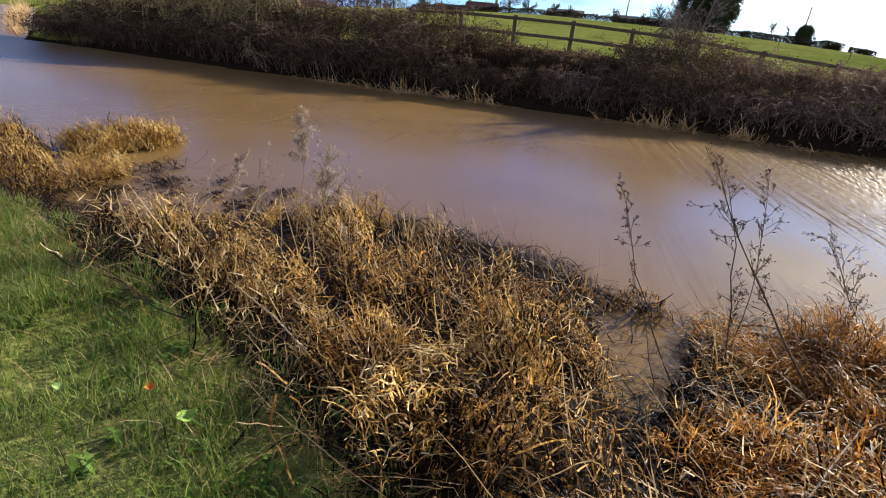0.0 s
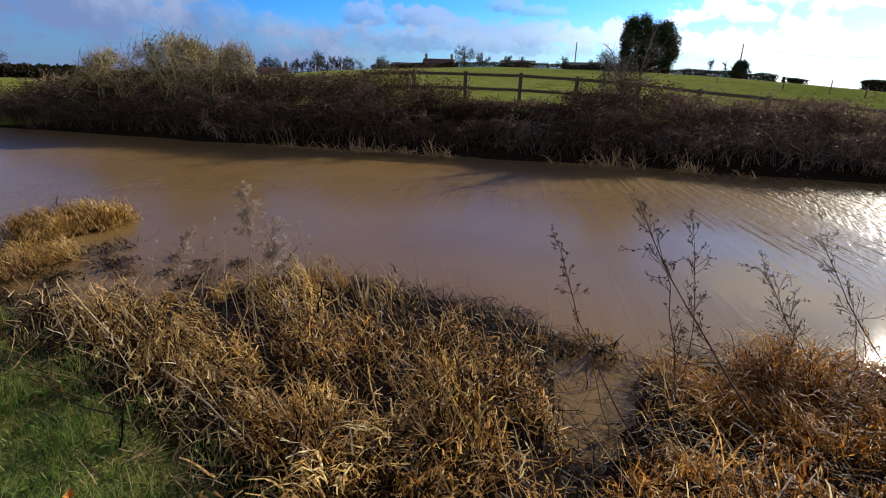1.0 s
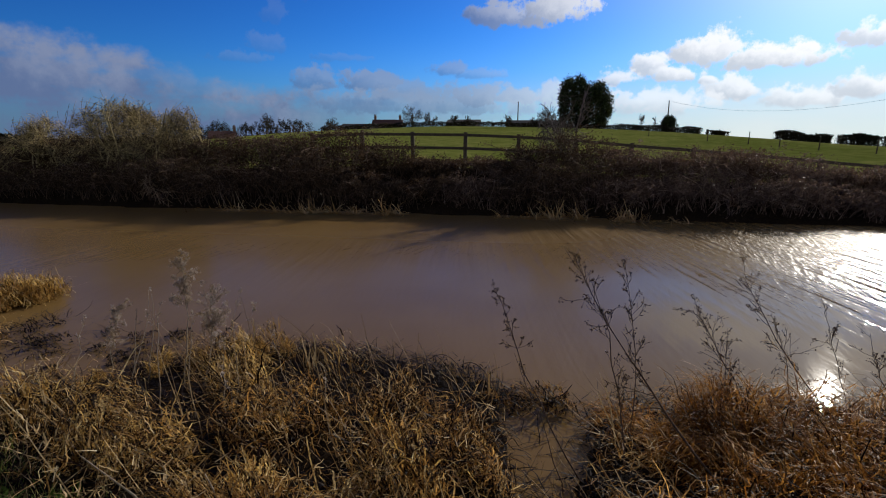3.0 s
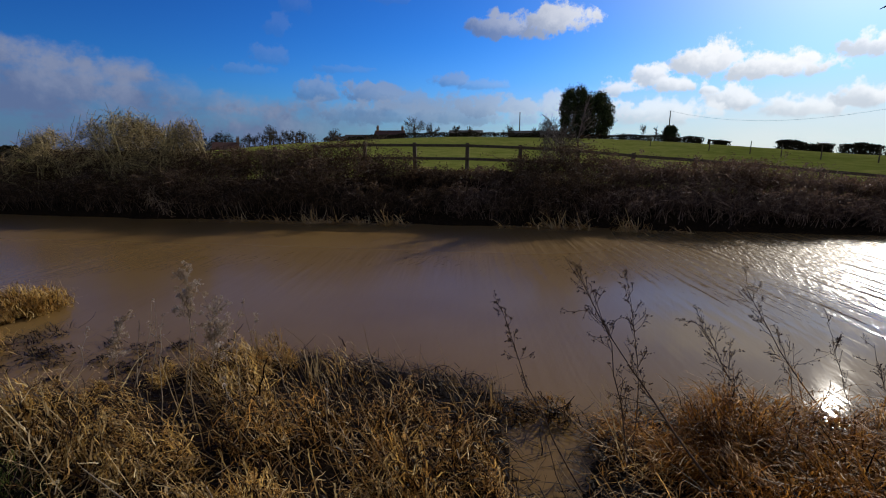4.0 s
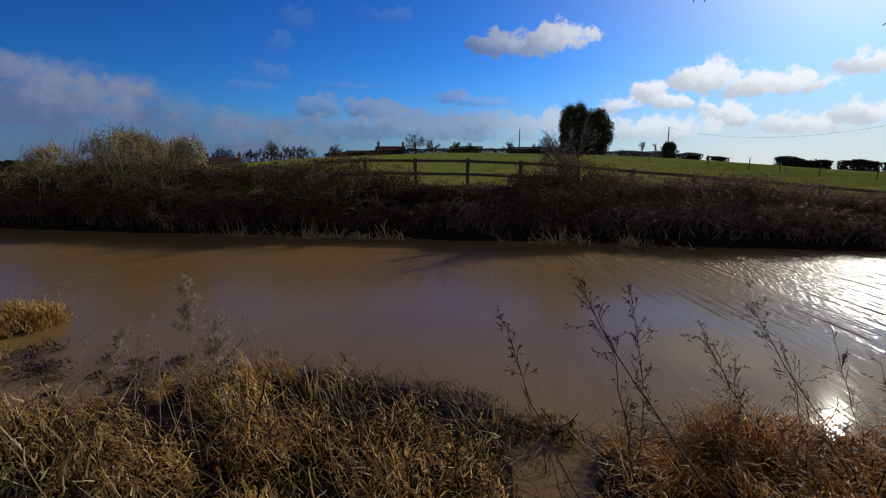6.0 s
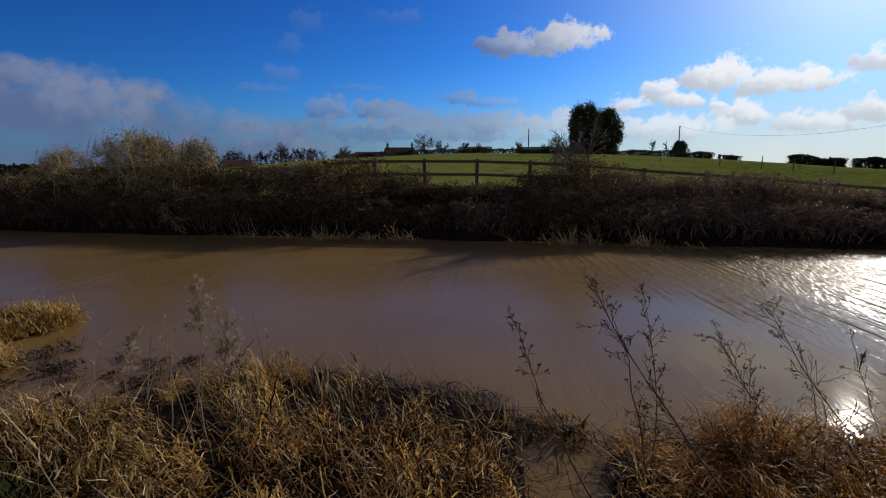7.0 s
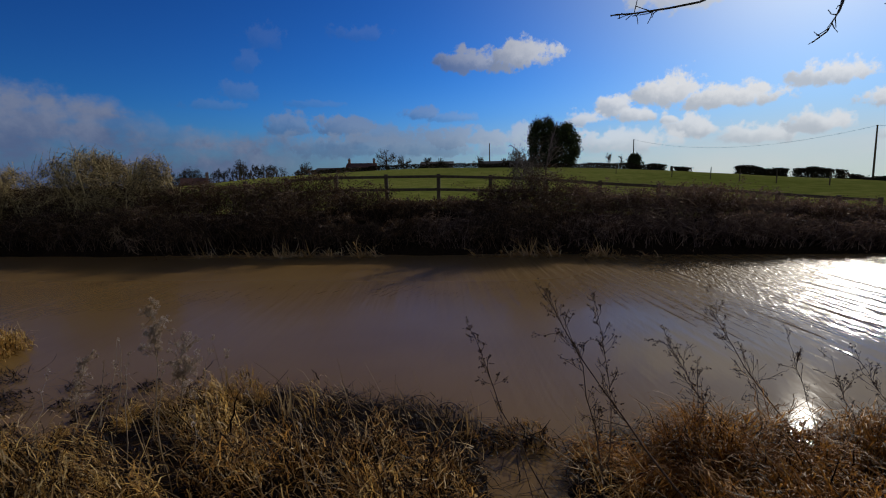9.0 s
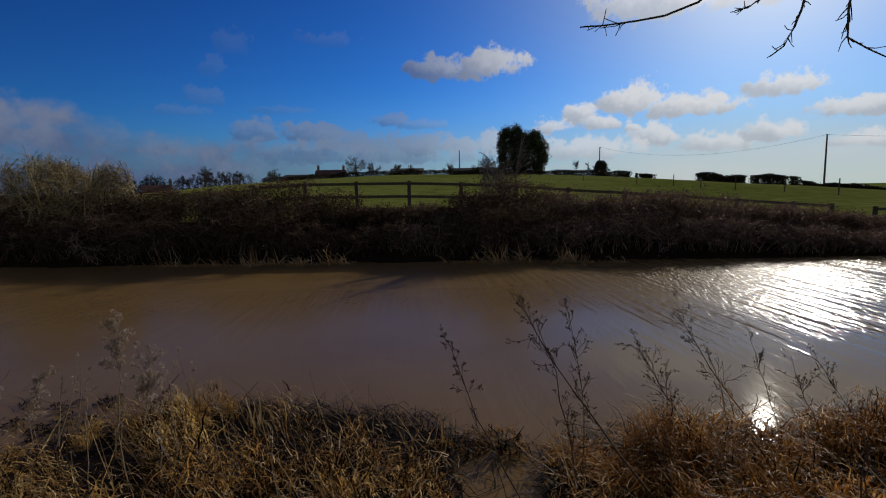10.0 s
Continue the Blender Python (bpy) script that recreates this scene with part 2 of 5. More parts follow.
BRICK = bark_material("house_brick", (0.10, 0.06, 0.045), (0.20, 0.12, 0.09), scale=3.0)
TILE = bark_material("roof_tile", (0.09, 0.045, 0.035), (0.18, 0.09, 0.07), scale=4.0)
SLATE = bark_material("dark_roof", (0.03, 0.028, 0.028), (0.07, 0.06, 0.06), scale=4.0)
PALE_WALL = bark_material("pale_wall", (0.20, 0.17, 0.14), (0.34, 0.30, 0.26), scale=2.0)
GLASS_DARK, n_ = material("window_glass")
finish(n_, n_.add("ShaderNodeBsdfPrincipled", None, Base_Color=(0.02, 0.025, 0.03, 1), Roughness=0.08).outputs[0])
WIRE, n_ = material("wire")
finish(n_, n_.add("ShaderNodeBsdfPrincipled", None, Base_Color=(0.03, 0.03, 0.03, 1), Roughness=0.6).outputs[0])


def ground_material():
    """Soil, mud and turf, told apart by the sheet's own cover weights."""
    m, n = material("ground_cover")
    geo = n.add("ShaderNodeNewGeometry")
    where = geo.outputs["Position"]
    turf = n.add("ShaderNodeAttribute", {"attribute_name": "turf"}).outputs["Fac"]
    small, large = n.noise(where, 22.0, 5.0), n.noise(where, 0.9, 4.0)
    wide = n.noise(where, 0.06, 4.0)
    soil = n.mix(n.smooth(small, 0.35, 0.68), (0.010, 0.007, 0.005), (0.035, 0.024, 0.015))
    grass = n.mix(n.smooth(small, 0.3, 0.7), (0.145, 0.160, 0.032), (0.215, 0.232, 0.055))
    grass = n.mix(n.smooth(large, 0.4, 0.7), grass, (0.18, 0.19, 0.06))
    pasture = n.mix(n.smooth(large, 0.35, 0.7), (0.21, 0.235, 0.045), (0.33, 0.33, 0.085))
    beyond = n.smooth(n.add("ShaderNodeSeparateXYZ", None, i0=where).outputs[1], 8.0, 12.0)
    grass = n.mix(beyond, grass, pasture)
    grass = n.mix(n.smooth(wide, 0.45, 0.62), grass, n.mix(1.0, grass, (0.8, 0.86, 0.75), "MULTIPLY"))
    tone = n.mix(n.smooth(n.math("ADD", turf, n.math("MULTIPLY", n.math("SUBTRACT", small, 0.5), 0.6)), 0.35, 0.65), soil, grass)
    relief = n.math("ADD", small, n.math("MULTIPLY", large, 2.0))
    bump = n.add("ShaderNodeBump", None, Strength=0.8, Distance=0.06, Height=relief)
    finish(n, n.add("ShaderNodeBsdfDiffuse", None, Color=tone, Roughness=0.6, Normal=bump.outputs[0]).outputs[0])
    return m


def water_material():
    """Silty canal water: brown in the body, glossy on top, ruffled more in the open reach than by the reeds."""
    m, n = material("silty_water")
    where = n.add("ShaderNodeNewGeometry").outputs["Position"]
    silt = n.noise(where, 0.35, 3.0)
    tone = n.mix(n.smooth(silt, 0.3, 0.7), (0.156, 0.092, 0.029), (0.186, 0.114, 0.040))
    sep = n.add("ShaderNodeSeparateXYZ", None, i0=where)

    def stretched(ax, ay, fu, fv):
        """Places counted across and along the crests of a wave train that runs towards (ax, ay)."""
        u = n.math("ADD", n.math("MULTIPLY", sep.outputs[0], ax * fu), n.math("MULTIPLY", sep.outputs[1], ay * fu))
        v = n.math("ADD", n.math("MULTIPLY", sep.outputs[0], -ay * fv), n.math("MULTIPLY", sep.outputs[1], ax * fv))
        return n.add("ShaderNodeCombineXYZ", None, i0=u, i1=v).outputs[0]

    swell = n.noise(stretched(0.995, 0.10, 6.0, 0.36), 1.0, 2.0, 0.5, 0.25)
    chop = n.noise(stretched(0.97, -0.24, 14.0, 1.8), 1.0, 2.0, 0.5, 0.2)
    ripple = n.noise(stretched(0.9, 0.43, 21.0, 11.0), 1.0, 3.0, 0.55)
    gusts = n.smooth(n.noise(where, 0.3, 2.0), 0.40, 0.66)
    open_reach = n.math("MULTIPLY", n.smooth(n.math("SUBTRACT", sep.outputs[0], n.math("MULTIPLY", sep.outputs[1], 0.12)), 0.4, 3.2), n.smooth(sep.outputs[1], 4.9, 8.2))
    lanes = n.smooth(n.noise(stretched(0.995, 0.10, 1.5, 0.16), 1.0, 2.0, 0.5, 0.4), 0.36, 0.60)
    open_reach = n.math("MULTIPLY", open_reach, n.math("ADD", 0.45, n.math("MULTIPLY", lanes, 0.6)))
    breeze = n.math("MULTIPLY", n.math("MULTIPLY", n.smooth(sep.outputs[0], -5.0, 2.0), n.smooth(sep.outputs[0], 9.0, 4.5)), n.smooth(sep.outputs[1], 6.5, 10.5))
    ruffle = n.math("ADD", 0.05, n.math("ADD", n.math("MAXIMUM", n.math("MULTIPLY", open_reach, 0.85), n.math("MULTIPLY", breeze, 0.5)), n.math("MULTIPLY", gusts, 0.10)))
    b1 = n.add("ShaderNodeBump", None, Distance=0.05, Height=swell, Strength=ruffle)
    b2 = n.add("ShaderNodeBump", None, Distance=0.02, Height=chop, Strength=ruffle, Normal=b1.outputs[0])
    b2 = n.add("ShaderNodeBump", None, Distance=0.006, Height=ripple, Strength=ruffle, Normal=b2.outputs[0])
    # unseen capillary ripples: least in the lee of the reeds, most in the open reach
    open_far = n.math("MULTIPLY", n.smooth(sep.outputs[1], 6.0, 9.5), n.smooth(n.math("SUBTRACT", sep.outputs[0], n.math("MULTIPLY", sep.outputs[1], 0.12)), -1.2, 1.6))
    lee = n.math("MULTIPLY", n.smooth(n.math("SUBTRACT", sep.outputs[0], n.math("MULTIPLY", sep.outputs[1], 0.22)), -0.9, 1.0), n.math("SUBTRACT", 1.0, open_far))
    calm = n.math("ADD", n.math("SUBTRACT", 0.20, n.math("ADD", n.math("MULTIPLY", lee, 0.152), n.math("MULTIPLY", open_far, 0.03))), n.math("MULTIPLY", n.smooth(sep.outputs[1], 8.0, 12.0), n.math("ADD", 0.03, n.math("MULTIPLY", n.smooth(sep.outputs[0], 5.0, 1.5), 0.09))))
    finish(n, n.add("ShaderNodeBsdfPrincipled", None, Base_Color=tone, Roughness=calm, IOR=1.33, Specular_IOR_Level=0.2, Normal=b2.outputs[0]).outputs[0])
    return m


GROUND, WATER = ground_material(), water_material()


# ---- mesh tools ----
rng = np.random.default_rng(7)


def mesh_of(name, verts, faces, mats):
    """A mesh from arrays; all faces have the same number of corners."""
    me = bpy.data.meshes.new(name)
    verts, faces = np.asarray(verts, np.float32), np.asarray(faces, np.int32)
    k = faces.shape[1]
    me.vertices.add(len(verts))
    me.vertices.foreach_set("co", verts.ravel())
    me.loops.add(faces.size)
    me.loops.foreach_set("vertex_index", faces.ravel())
    me.polygons.add(len(faces))
    me.polygons.foreach_set("loop_start", np.arange(len(faces), dtype=np.int32) * k)
    me.update(calc_edges=True)
    for mat in mats if isinstance(mats, (list, tuple)) else [mats]:
        me.materials.append(mat)
    return me


def part(name, me, parent=None, label=""):
    ob = new(name, me)
    ob.parent = parent
    return tagged(ob, label)


def from_bm(name, bm, mat, smooth=False):
    me = bpy.data.meshes.new(name)
    bm.normal_update()
    bm.to_mesh(me)
    bm.free()
    me.materials.append(mat)
    if smooth:
        me.polygons.foreach_set("use_smooth", [True] * len(me.polygons))
    return me


def unit(v):
    return v / np.maximum(np.linalg.norm(v, axis=-1, keepdims=True), 1e-9)


def blades(base, heading, tilt, bend, length, width, segs=3, twist=0.5, tip=0.15, broken=0.0, crinkle=0.0):
    """Ribbons that start at base, lean by tilt and curl by bend (radians) towards heading."""
    count = len(base)
    s = np.arange(segs + 1) / segs
    ang = tilt[:, None] + bend[:, None] * s[None, :] ** 1.3
    snap = (rng.random(count) < broken)[:, None] * rng.normal(1.0, 0.9, count)[:, None]
    ang = ang + snap * (s[None, :] > rng.uniform(0.25, 0.8, count)[:, None])
    step = (length / segs)[:, None]
    out = np.concatenate([np.zeros((count, 1)), np.cumsum(np.sin((ang[:, 1:] + ang[:, :-1]) / 2) * step, 1)], 1)
    high = np.concatenate([np.zeros((count, 1)), np.cumsum(np.cos((ang[:, 1:] + ang[:, :-1]) / 2) * step, 1)], 1)
    hx, hy = np.cos(heading)[:, None], np.sin(heading)[:, None]
    mid = np.stack([base[:, :1] + out * hx, base[:, 1:2] + out * hy, base[:, 2:3] + high], -1)
    if crinkle:
        mid[:, 1:] += rng.normal(0, 1, (count, segs, 3)) * (crinkle * length / segs)[:, None, None]
    turn = heading + np.pi / 2 + rng.normal(0, twist, count)
    side = np.stack([np.cos(turn), np.sin(turn), np.zeros(count)], -1)[:, None, :]
    wide = (width[:, None] * np.linspace(1.0, tip, segs + 1)[None, :])[..., None] / 2
    verts = np.stack([mid - side * wide, mid + side * wide], 2).reshape(-1, 3)
    i = (np.arange(count) * 2 * (segs + 1))[:, None] + 2 * np.arange(segs)[None, :]
    return verts, np.stack([i, i + 1, i + 3, i + 2], -1).reshape(-1, 4)


def tubes(p, r, sides=3):
    """Round twigs along the lines p (n, k, 3) with radii r (n, k)."""
    count, k = r.shape
    along = unit(np.gradient(p, axis=1))
    ref = np.where(np.abs(along[..., 2:3]) > 0.8, np.array([1.0, 0, 0]), np.array([0, 0, 1.0]))
    a = unit(np.cross(along, ref))
    b = np.cross(along, a)
    t = np.arange(sides) * 2 * np.pi / sides
    ring = a[:, :, None] * np.cos(t)[None, None, :, None] + b[:, :, None] * np.sin(t)[None, None, :, None]
    verts = (p[:, :, None] + ring * r[:, :, None, None]).reshape(-1, 3)
    i0 = (np.arange(count) * k * sides)[:, None, None] + (np.arange(k - 1) * sides)[None, :, None]
    q, q2 = np.arange(sides)[None, None, :], ((np.arange(sides) + 1) % sides)[None, None, :]
    return verts, np.stack([i0 + q, i0 + q2, i0 + sides + q2, i0 + sides + q], -1).reshape(-1, 4)


def slivers(p, wide):
    """The finest twigs, as flat strips along the lines p (n, k, 3)."""
    count, k, _ = p.shape
    side = unit(rng.normal(0, 1, (count, 1, 3))) * wide * np.linspace(0.5, 0.2, k)[None, :, None]
    verts = np.stack([p - side, p + side], 2).reshape(-1, 3)
    i = (np.arange(count) * 2 * k)[:, None] + 2 * np.arange(k - 1)[None, :]
    return verts, np.stack([i, i + 1, i + 3, i + 2], -1).reshape(-1, 4)


def join(pieces):
    verts, faces, at = [], [], 0
    for v, f in pieces:
        verts.append(v)
        faces.append(f + at)
        at += len(v)
    return np.concatenate(verts), np.concatenate(faces)


def strands(start, heading, length, radius, k=4, wiggle=0.15, rise=0.05, taper=0.35):
    """Crooked lines that grow from start towards heading."""
    count = len(start)
    p, d, pts = start.copy(), unit(heading), [start.copy()]
    for _ in range(k - 1):
        p = p + d * (length / (k - 1))[:, None]
        pts.append(p.copy())
        d = unit(d + rng.normal(0, wiggle, (count, 3)) + np.array([0, 0, rise]))
    return np.stack(pts, 1), radius[:, None] * np.linspace(1, taper, k)[None, :]


def branch_out(p, r, children, ratio, spread, low=0.25, thin=0.55, k=4, wiggle=0.15, rise=0.05):
    """The next order of branches along the lines p."""
    count, pts = r.shape
    who = np.repeat(np.arange(count), children)
    f = rng.uniform(low, 1.0, len(who)) * (pts - 1)
    i = np.minimum(f.astype(int), pts - 2)
    u = (f - i)[:, None]
    start = p[who, i] * (1 - u) + p[who, i + 1] * u
    d = unit(p[who, i + 1] - p[who, i])
    d = unit(d + rng.normal(0, spread, d.shape))
    full = np.linalg.norm(np.diff(p, axis=1), axis=2).sum(1)[who]
    length = full * ratio * rng.uniform(0.6, 1.25, len(who)) * (1.15 - 0.5 * f / (pts - 1))
    radius = np.maximum(r[who, i] * thin, 0.0012)
    return strands(start, d, length, radius, k, wiggle, rise)


def flakes(centre, size, stretch=1.0):
    """Small leaf-like quads at random turns."""
    count = len(centre)
    a = unit(rng.normal(0, 1, (count, 3)))
    b = unit(np.cross(a, unit(rng.normal(0, 1, (count, 3)))))
    s = np.broadcast_to(np.asarray(size, float), (count,))[:, None]
    verts = np.stack([centre - a * s * stretch, centre - b * s * 0.5, centre + a * s * stretch, centre + b * s * 0.5], 1).reshape(-1, 3)
    return verts, (np.arange(count) * 4)[:, None] + np.arange(4)[None, :]


def box(bm, lo, hi, m=None):
    made = bmesh.ops.create_cube(bm, size=1.0)["verts"]
    size, mid = Vector(hi) - Vector(lo), (Vector(hi) + Vector(lo)) / 2
    bmesh.ops.transform(bm, matrix=(m or Matrix()) @ Matrix.Translation(mid) @ Matrix.Diagonal((*size, 1)), verts=made)
    return made


# ---- the ground ----
EDGE_X = [-400, -30, -9, -7.4, -6.1, -5.0, -4.5, -4.15, -3.8, -3.5, -3.2, -2.7, -2.4, -1.9, -1.2, -0.5, -0.18, -0.04, 0.02, 0.08, 0.34, 0.48, 0.62, 1.0, 1.4, 1.9, 2.38, 2.46, 2.62, 2.75, 3.85, 6, 400]
EDGE_Y = [5.5, 5.5, 5.2, 4.9, 4.2, 3.2, 2.75, 2.7, 2.8, 3.3, 3.95, 4.25, 4.4, 4.45, 4.35, 4.2, 4.05, 3.7, 3.0, 2.45, 2.45, 2.9, 3.5, 3.85, 3.75, 4.1, 4.1, 3.7, 3.7, 4.1, 4.4, 4.6, 4.6]


def smoothstep(v, lo, hi):
    u = np.clip((v - lo) / (hi - lo), 0, 1)
    return u * u * (3 - 2 * u)


def wobble(x, y, scale, seed=0.0):
    x, y = x * scale + seed, y * scale + seed * 1.7
    return (np.sin(x * 1.9 + 1.3 * np.sin(y * 1.1)) + np.sin(y * 2.3 + 1.7 * np.sin(x * 0.9 + 2)) + np.sin((x + y) * 3.7 + seed)) / 3


def near_edge(x):
    return np.interp(x, EDGE_X, EDGE_Y)


def path_edge(x):
    """Where the mown towpath ends and the reeds begin."""
    return np.interp(x, [-40, -4.4, -3.3, -2.3, -1.8, -1.27, -0.95, 0.5, 3, 40], [2.6, 2.45, 2.02, 1.68, 1.52, 1.28, 1.08, 0.55, 0.2, 0.2])


def far_edge(x):
    """The far waterline; past the last scrub the canal bends away."""
    x = np.asarray(x, float)
    return 14.2 + 0.18 * wobble(x, x * 0, 0.35) + 0.75 * np.clip(-20.5 - x, 0, 26)


# the hill's swell along its crest, by bearing, in degrees seen from the towpath
LIFT_AZ = [-60, -45, -33, -25, -16.6, -8, 0, 9, 16, 21, 25, 28, 33, 36, 39, 45, 60]
LIFT_EL = [0.2, 0.3, 0.2, 0.5, 0.46, 0.46, 0.32, 0.32, 0.34, 0.40, 0.46, 0.45, 0.62, 0.6, 0.45, 0.2, 0.0]


def ground_z(x, y):
    x, y = np.asarray(x, float), np.asarray(y, float)
    inland = near_edge(x) - y
    run = np.maximum(near_edge(x) - path_edge(x), 0.4)
    near = 0.45 * smoothstep(inland / run, 0.05, 1.0) + 0.02 * wobble(x, y, 2.2)
    near = np.where(inland < 0, -0.9 * smoothstep(-inland, 0.0, 2.5) - 0.03, near + 0.015)
    out = y - far_edge(x)
    bank_top = np.interp(x, [-60, -25, -17, -12, -3, 4, 13, 40], [0.4, 0.5, 0.8, 1.0, 1.25, 0.98, 0.5, 0.3])
    far = bank_top * smoothstep(out, -0.1, 2.6) + 0.04 * wobble(x, y, 1.4)
    crest = 4.55 - np.where(x > 0, 3.9, 3.0) * (np.clip(x, -110, 110) / 60) ** 2
    crest = np.maximum(crest - 0.9 * smoothstep(x, 28, 58), -1.0)
    lift = np.interp(np.degrees(np.arctan2(x, np.maximum(y, 1.0))), LIFT_AZ, LIFT_EL)
    crest = crest + np.radians(lift) * np.minimum(np.hypot(x, y), 112) / 0.85
    rise = smoothstep(y, 10, 112) * 0.55 + 0.45 * np.clip((y - 17) / 95, 0, 1)
    field = bank_top + (crest - bank_top) * rise
    field = field + (-1.5 - field) * smoothstep(y, 118, 320)
    far = np.where(out > 2.6, np.where(y > 17, field, bank_top) + 0.03 * wobble(x, y, 0.5), far)
    far = np.where(out < 0, -0.9 * smoothstep(-out, 0.0, 2.0) - 0.03, far)
    return np.where(y > 9, far, near)


def steps(*runs):
    return np.unique(np.round(np.concatenate([np.arange(a, b, s) for a, b, s in runs]), 3))


gx = steps((-4400, -400, 500), (-400, -120, 40), (-120, -24, 4), (-24, -9, 0.6), (-9, 5, 0.09), (5, 24, 0.6), (24, 120, 4), (120, 400, 40), (400, 4401, 500))
gy = steps((-4400, -400, 500), (-400, -40, 60), (-40, -2, 4), (-2, 6, 0.09), (6, 13.4, 0.6), (13.4, 18, 0.16), (18, 130, 2.5), (130, 400, 20), (400, 4401, 400))
X, Y = np.meshgrid(gx, gy)
Z = ground_z(X, Y)
rows_, cols_ = X.shape
i = (np.arange(rows_ - 1)[:, None] * cols_ + np.arange(cols_ - 1)[None, :]).ravel()
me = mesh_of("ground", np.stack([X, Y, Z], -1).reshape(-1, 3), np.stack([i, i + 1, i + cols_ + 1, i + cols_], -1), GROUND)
me.polygons.foreach_set("use_smooth", np.ones(len(me.polygons), bool))
turf = me.attributes.new("turf", "FLOAT", "POINT")
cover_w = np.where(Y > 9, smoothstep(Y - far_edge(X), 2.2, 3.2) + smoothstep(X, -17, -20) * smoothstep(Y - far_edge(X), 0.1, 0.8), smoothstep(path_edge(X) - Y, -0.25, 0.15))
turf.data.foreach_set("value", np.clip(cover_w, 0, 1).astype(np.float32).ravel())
tagged(new("ground", me), "grassy towpath, reedy canal banks and green pasture hill", "ground", kind="structure")

wx = steps((-420, -30, 30), (-30, 30, 3), (30, 421, 30))
wy = steps((2.0, 42.1, 2.0))
X, Y = np.meshgrid(wx, wy)
rows_, cols_ = X.shape
i = (np.arange(rows_ - 1)[:, None] * cols_ + np.arange(cols_ - 1)[None, :]).ravel()
quads = np.stack([i, i + 1, i + cols_ + 1, i + cols_], -1)
quads = quads[(Y.ravel()[i] < 15.5) | (X.ravel()[i] < -18.5)]
me = mesh_of("water", np.stack([X, Y, X * 0], -1).reshape(-1, 3), quads, WATER)
tagged(new("water", me), "brown silty canal water with light ripples", "water", kind="structure")


# ---- reeds on the near bank ----
def scatter(count, x0, x1, y0, y1, keep):
    """Random places in a rectangle, kept where keep(x, y) gives a high chance."""
    x, y = rng.uniform(x0, x1, count), rng.uniform(y0, y1, count)
    ok = rng.random(count) < keep(x, y)
    return x[ok], y[ok]


def lay(v, f, name, mat, label, group="reeds on the near bank", clump=None):
    me = mesh_of(name, v, f, mat)
    if clump is not None:
        me.attributes.new("clump", "FLOAT", "POINT").data.foreach_set("value", np.repeat(clump, len(v) // len(clump)).astype(np.float32))
    return tagged(new(name, me), label, "reeds", group, "stuff")


def mounds(mat, x, y, label, upright=15, leaves=115, radius=0.15, rise=(0.10, 0.32), stem=(0.12, 0.36), leaf=(0.07, 0.21), wide=(0.004, 0.012), lean=3.3, tilt=0.38, sink=-0.1):
    """Tussocks of dead reed: a heap of crumpled leaves that hang down its sides, with stiff stems standing out of it."""
    clumps = len(x)
    size = rng.uniform(0.55, 1.45, clumps) * (1 - 0.45 * smoothstep(x, -4.7, -4.2) * smoothstep(x, -2.5, -3.1))
    high = rng.uniform(*rise, clumps) * size
    way = lean + rng.normal(0, 0.75, clumps)
    slant = np.abs(rng.normal(tilt, 0.22, clumps))
    shade = rng.random(clumps)
    fall, droop = rng.normal(-1.9, 1.0, clumps), np.abs(rng.normal(0.7, 0.35, clumps))
    curl = rng.normal(1.35, 0.4, clumps)
    # stems
    who = np.repeat(np.arange(clumps), upright)
    count = len(who)
    ang, rad = rng.uniform(0, 6.28, count), 0.8 * radius * np.sqrt(rng.random(count)) * size[who]
    bx, by = x[who] + rad * np.cos(ang), y[who] + rad * np.sin(ang)
    bz = np.maximum(ground_z(bx, by), sink) - 0.02
    stems = blades(np.stack([bx, by, bz], -1), way[who] + rng.normal(0, 0.25, count), np.abs(slant[who] + rng.normal(0, 0.12, count)), rng.normal(0.35, 0.35, count), rng.uniform(*stem, count) * size[who], rng.uniform(*wide, count) * 0.8, 6, 0.8, 0.5, 0.5, 0.04)
    owner = [np.repeat(shade[who], 14)]
    # hanging leaves
    who = np.repeat(np.arange(clumps), leaves)
    count = len(who)
    ang, far = rng.uniform(0, 6.28, count), np.sqrt(rng.random(count))
    rad = radius * far * size[who]
    bx, by = x[who] + rad * np.cos(ang), y[who] + rad * np.sin(ang)
    bz = np.maximum(ground_z(bx, by), 0.0) + high[who] * (1.05 - far ** 2) * rng.uniform(0.55, 1.1, count)
    heading = np.where(rng.random(count) < 0.25, ang, fall[who] + rng.normal(0, 0.2, count))
    hang = blades(np.stack([bx, by, bz], -1), heading, np.abs(droop[who] + rng.normal(0, 0.14, count)), curl[who] + rng.normal(0, 0.2, count), rng.uniform(*leaf, count) * size[who], rng.uniform(*wide, count), 6, 0.8, 0.45, 0.7, 0.16)
    owner.append(np.repeat(shade[who], 14))
    v, f = join([stems, hang])
    v[:, 2] = np.maximum(v[:, 2], np.maximum(ground_z(v[:, 0], v[:, 1]), 0.0) + 0.006 + 0.02 * rng.random(len(v)))
    return lay(v, f, "reed_bed", mat, label, clump=np.concatenate(owner))


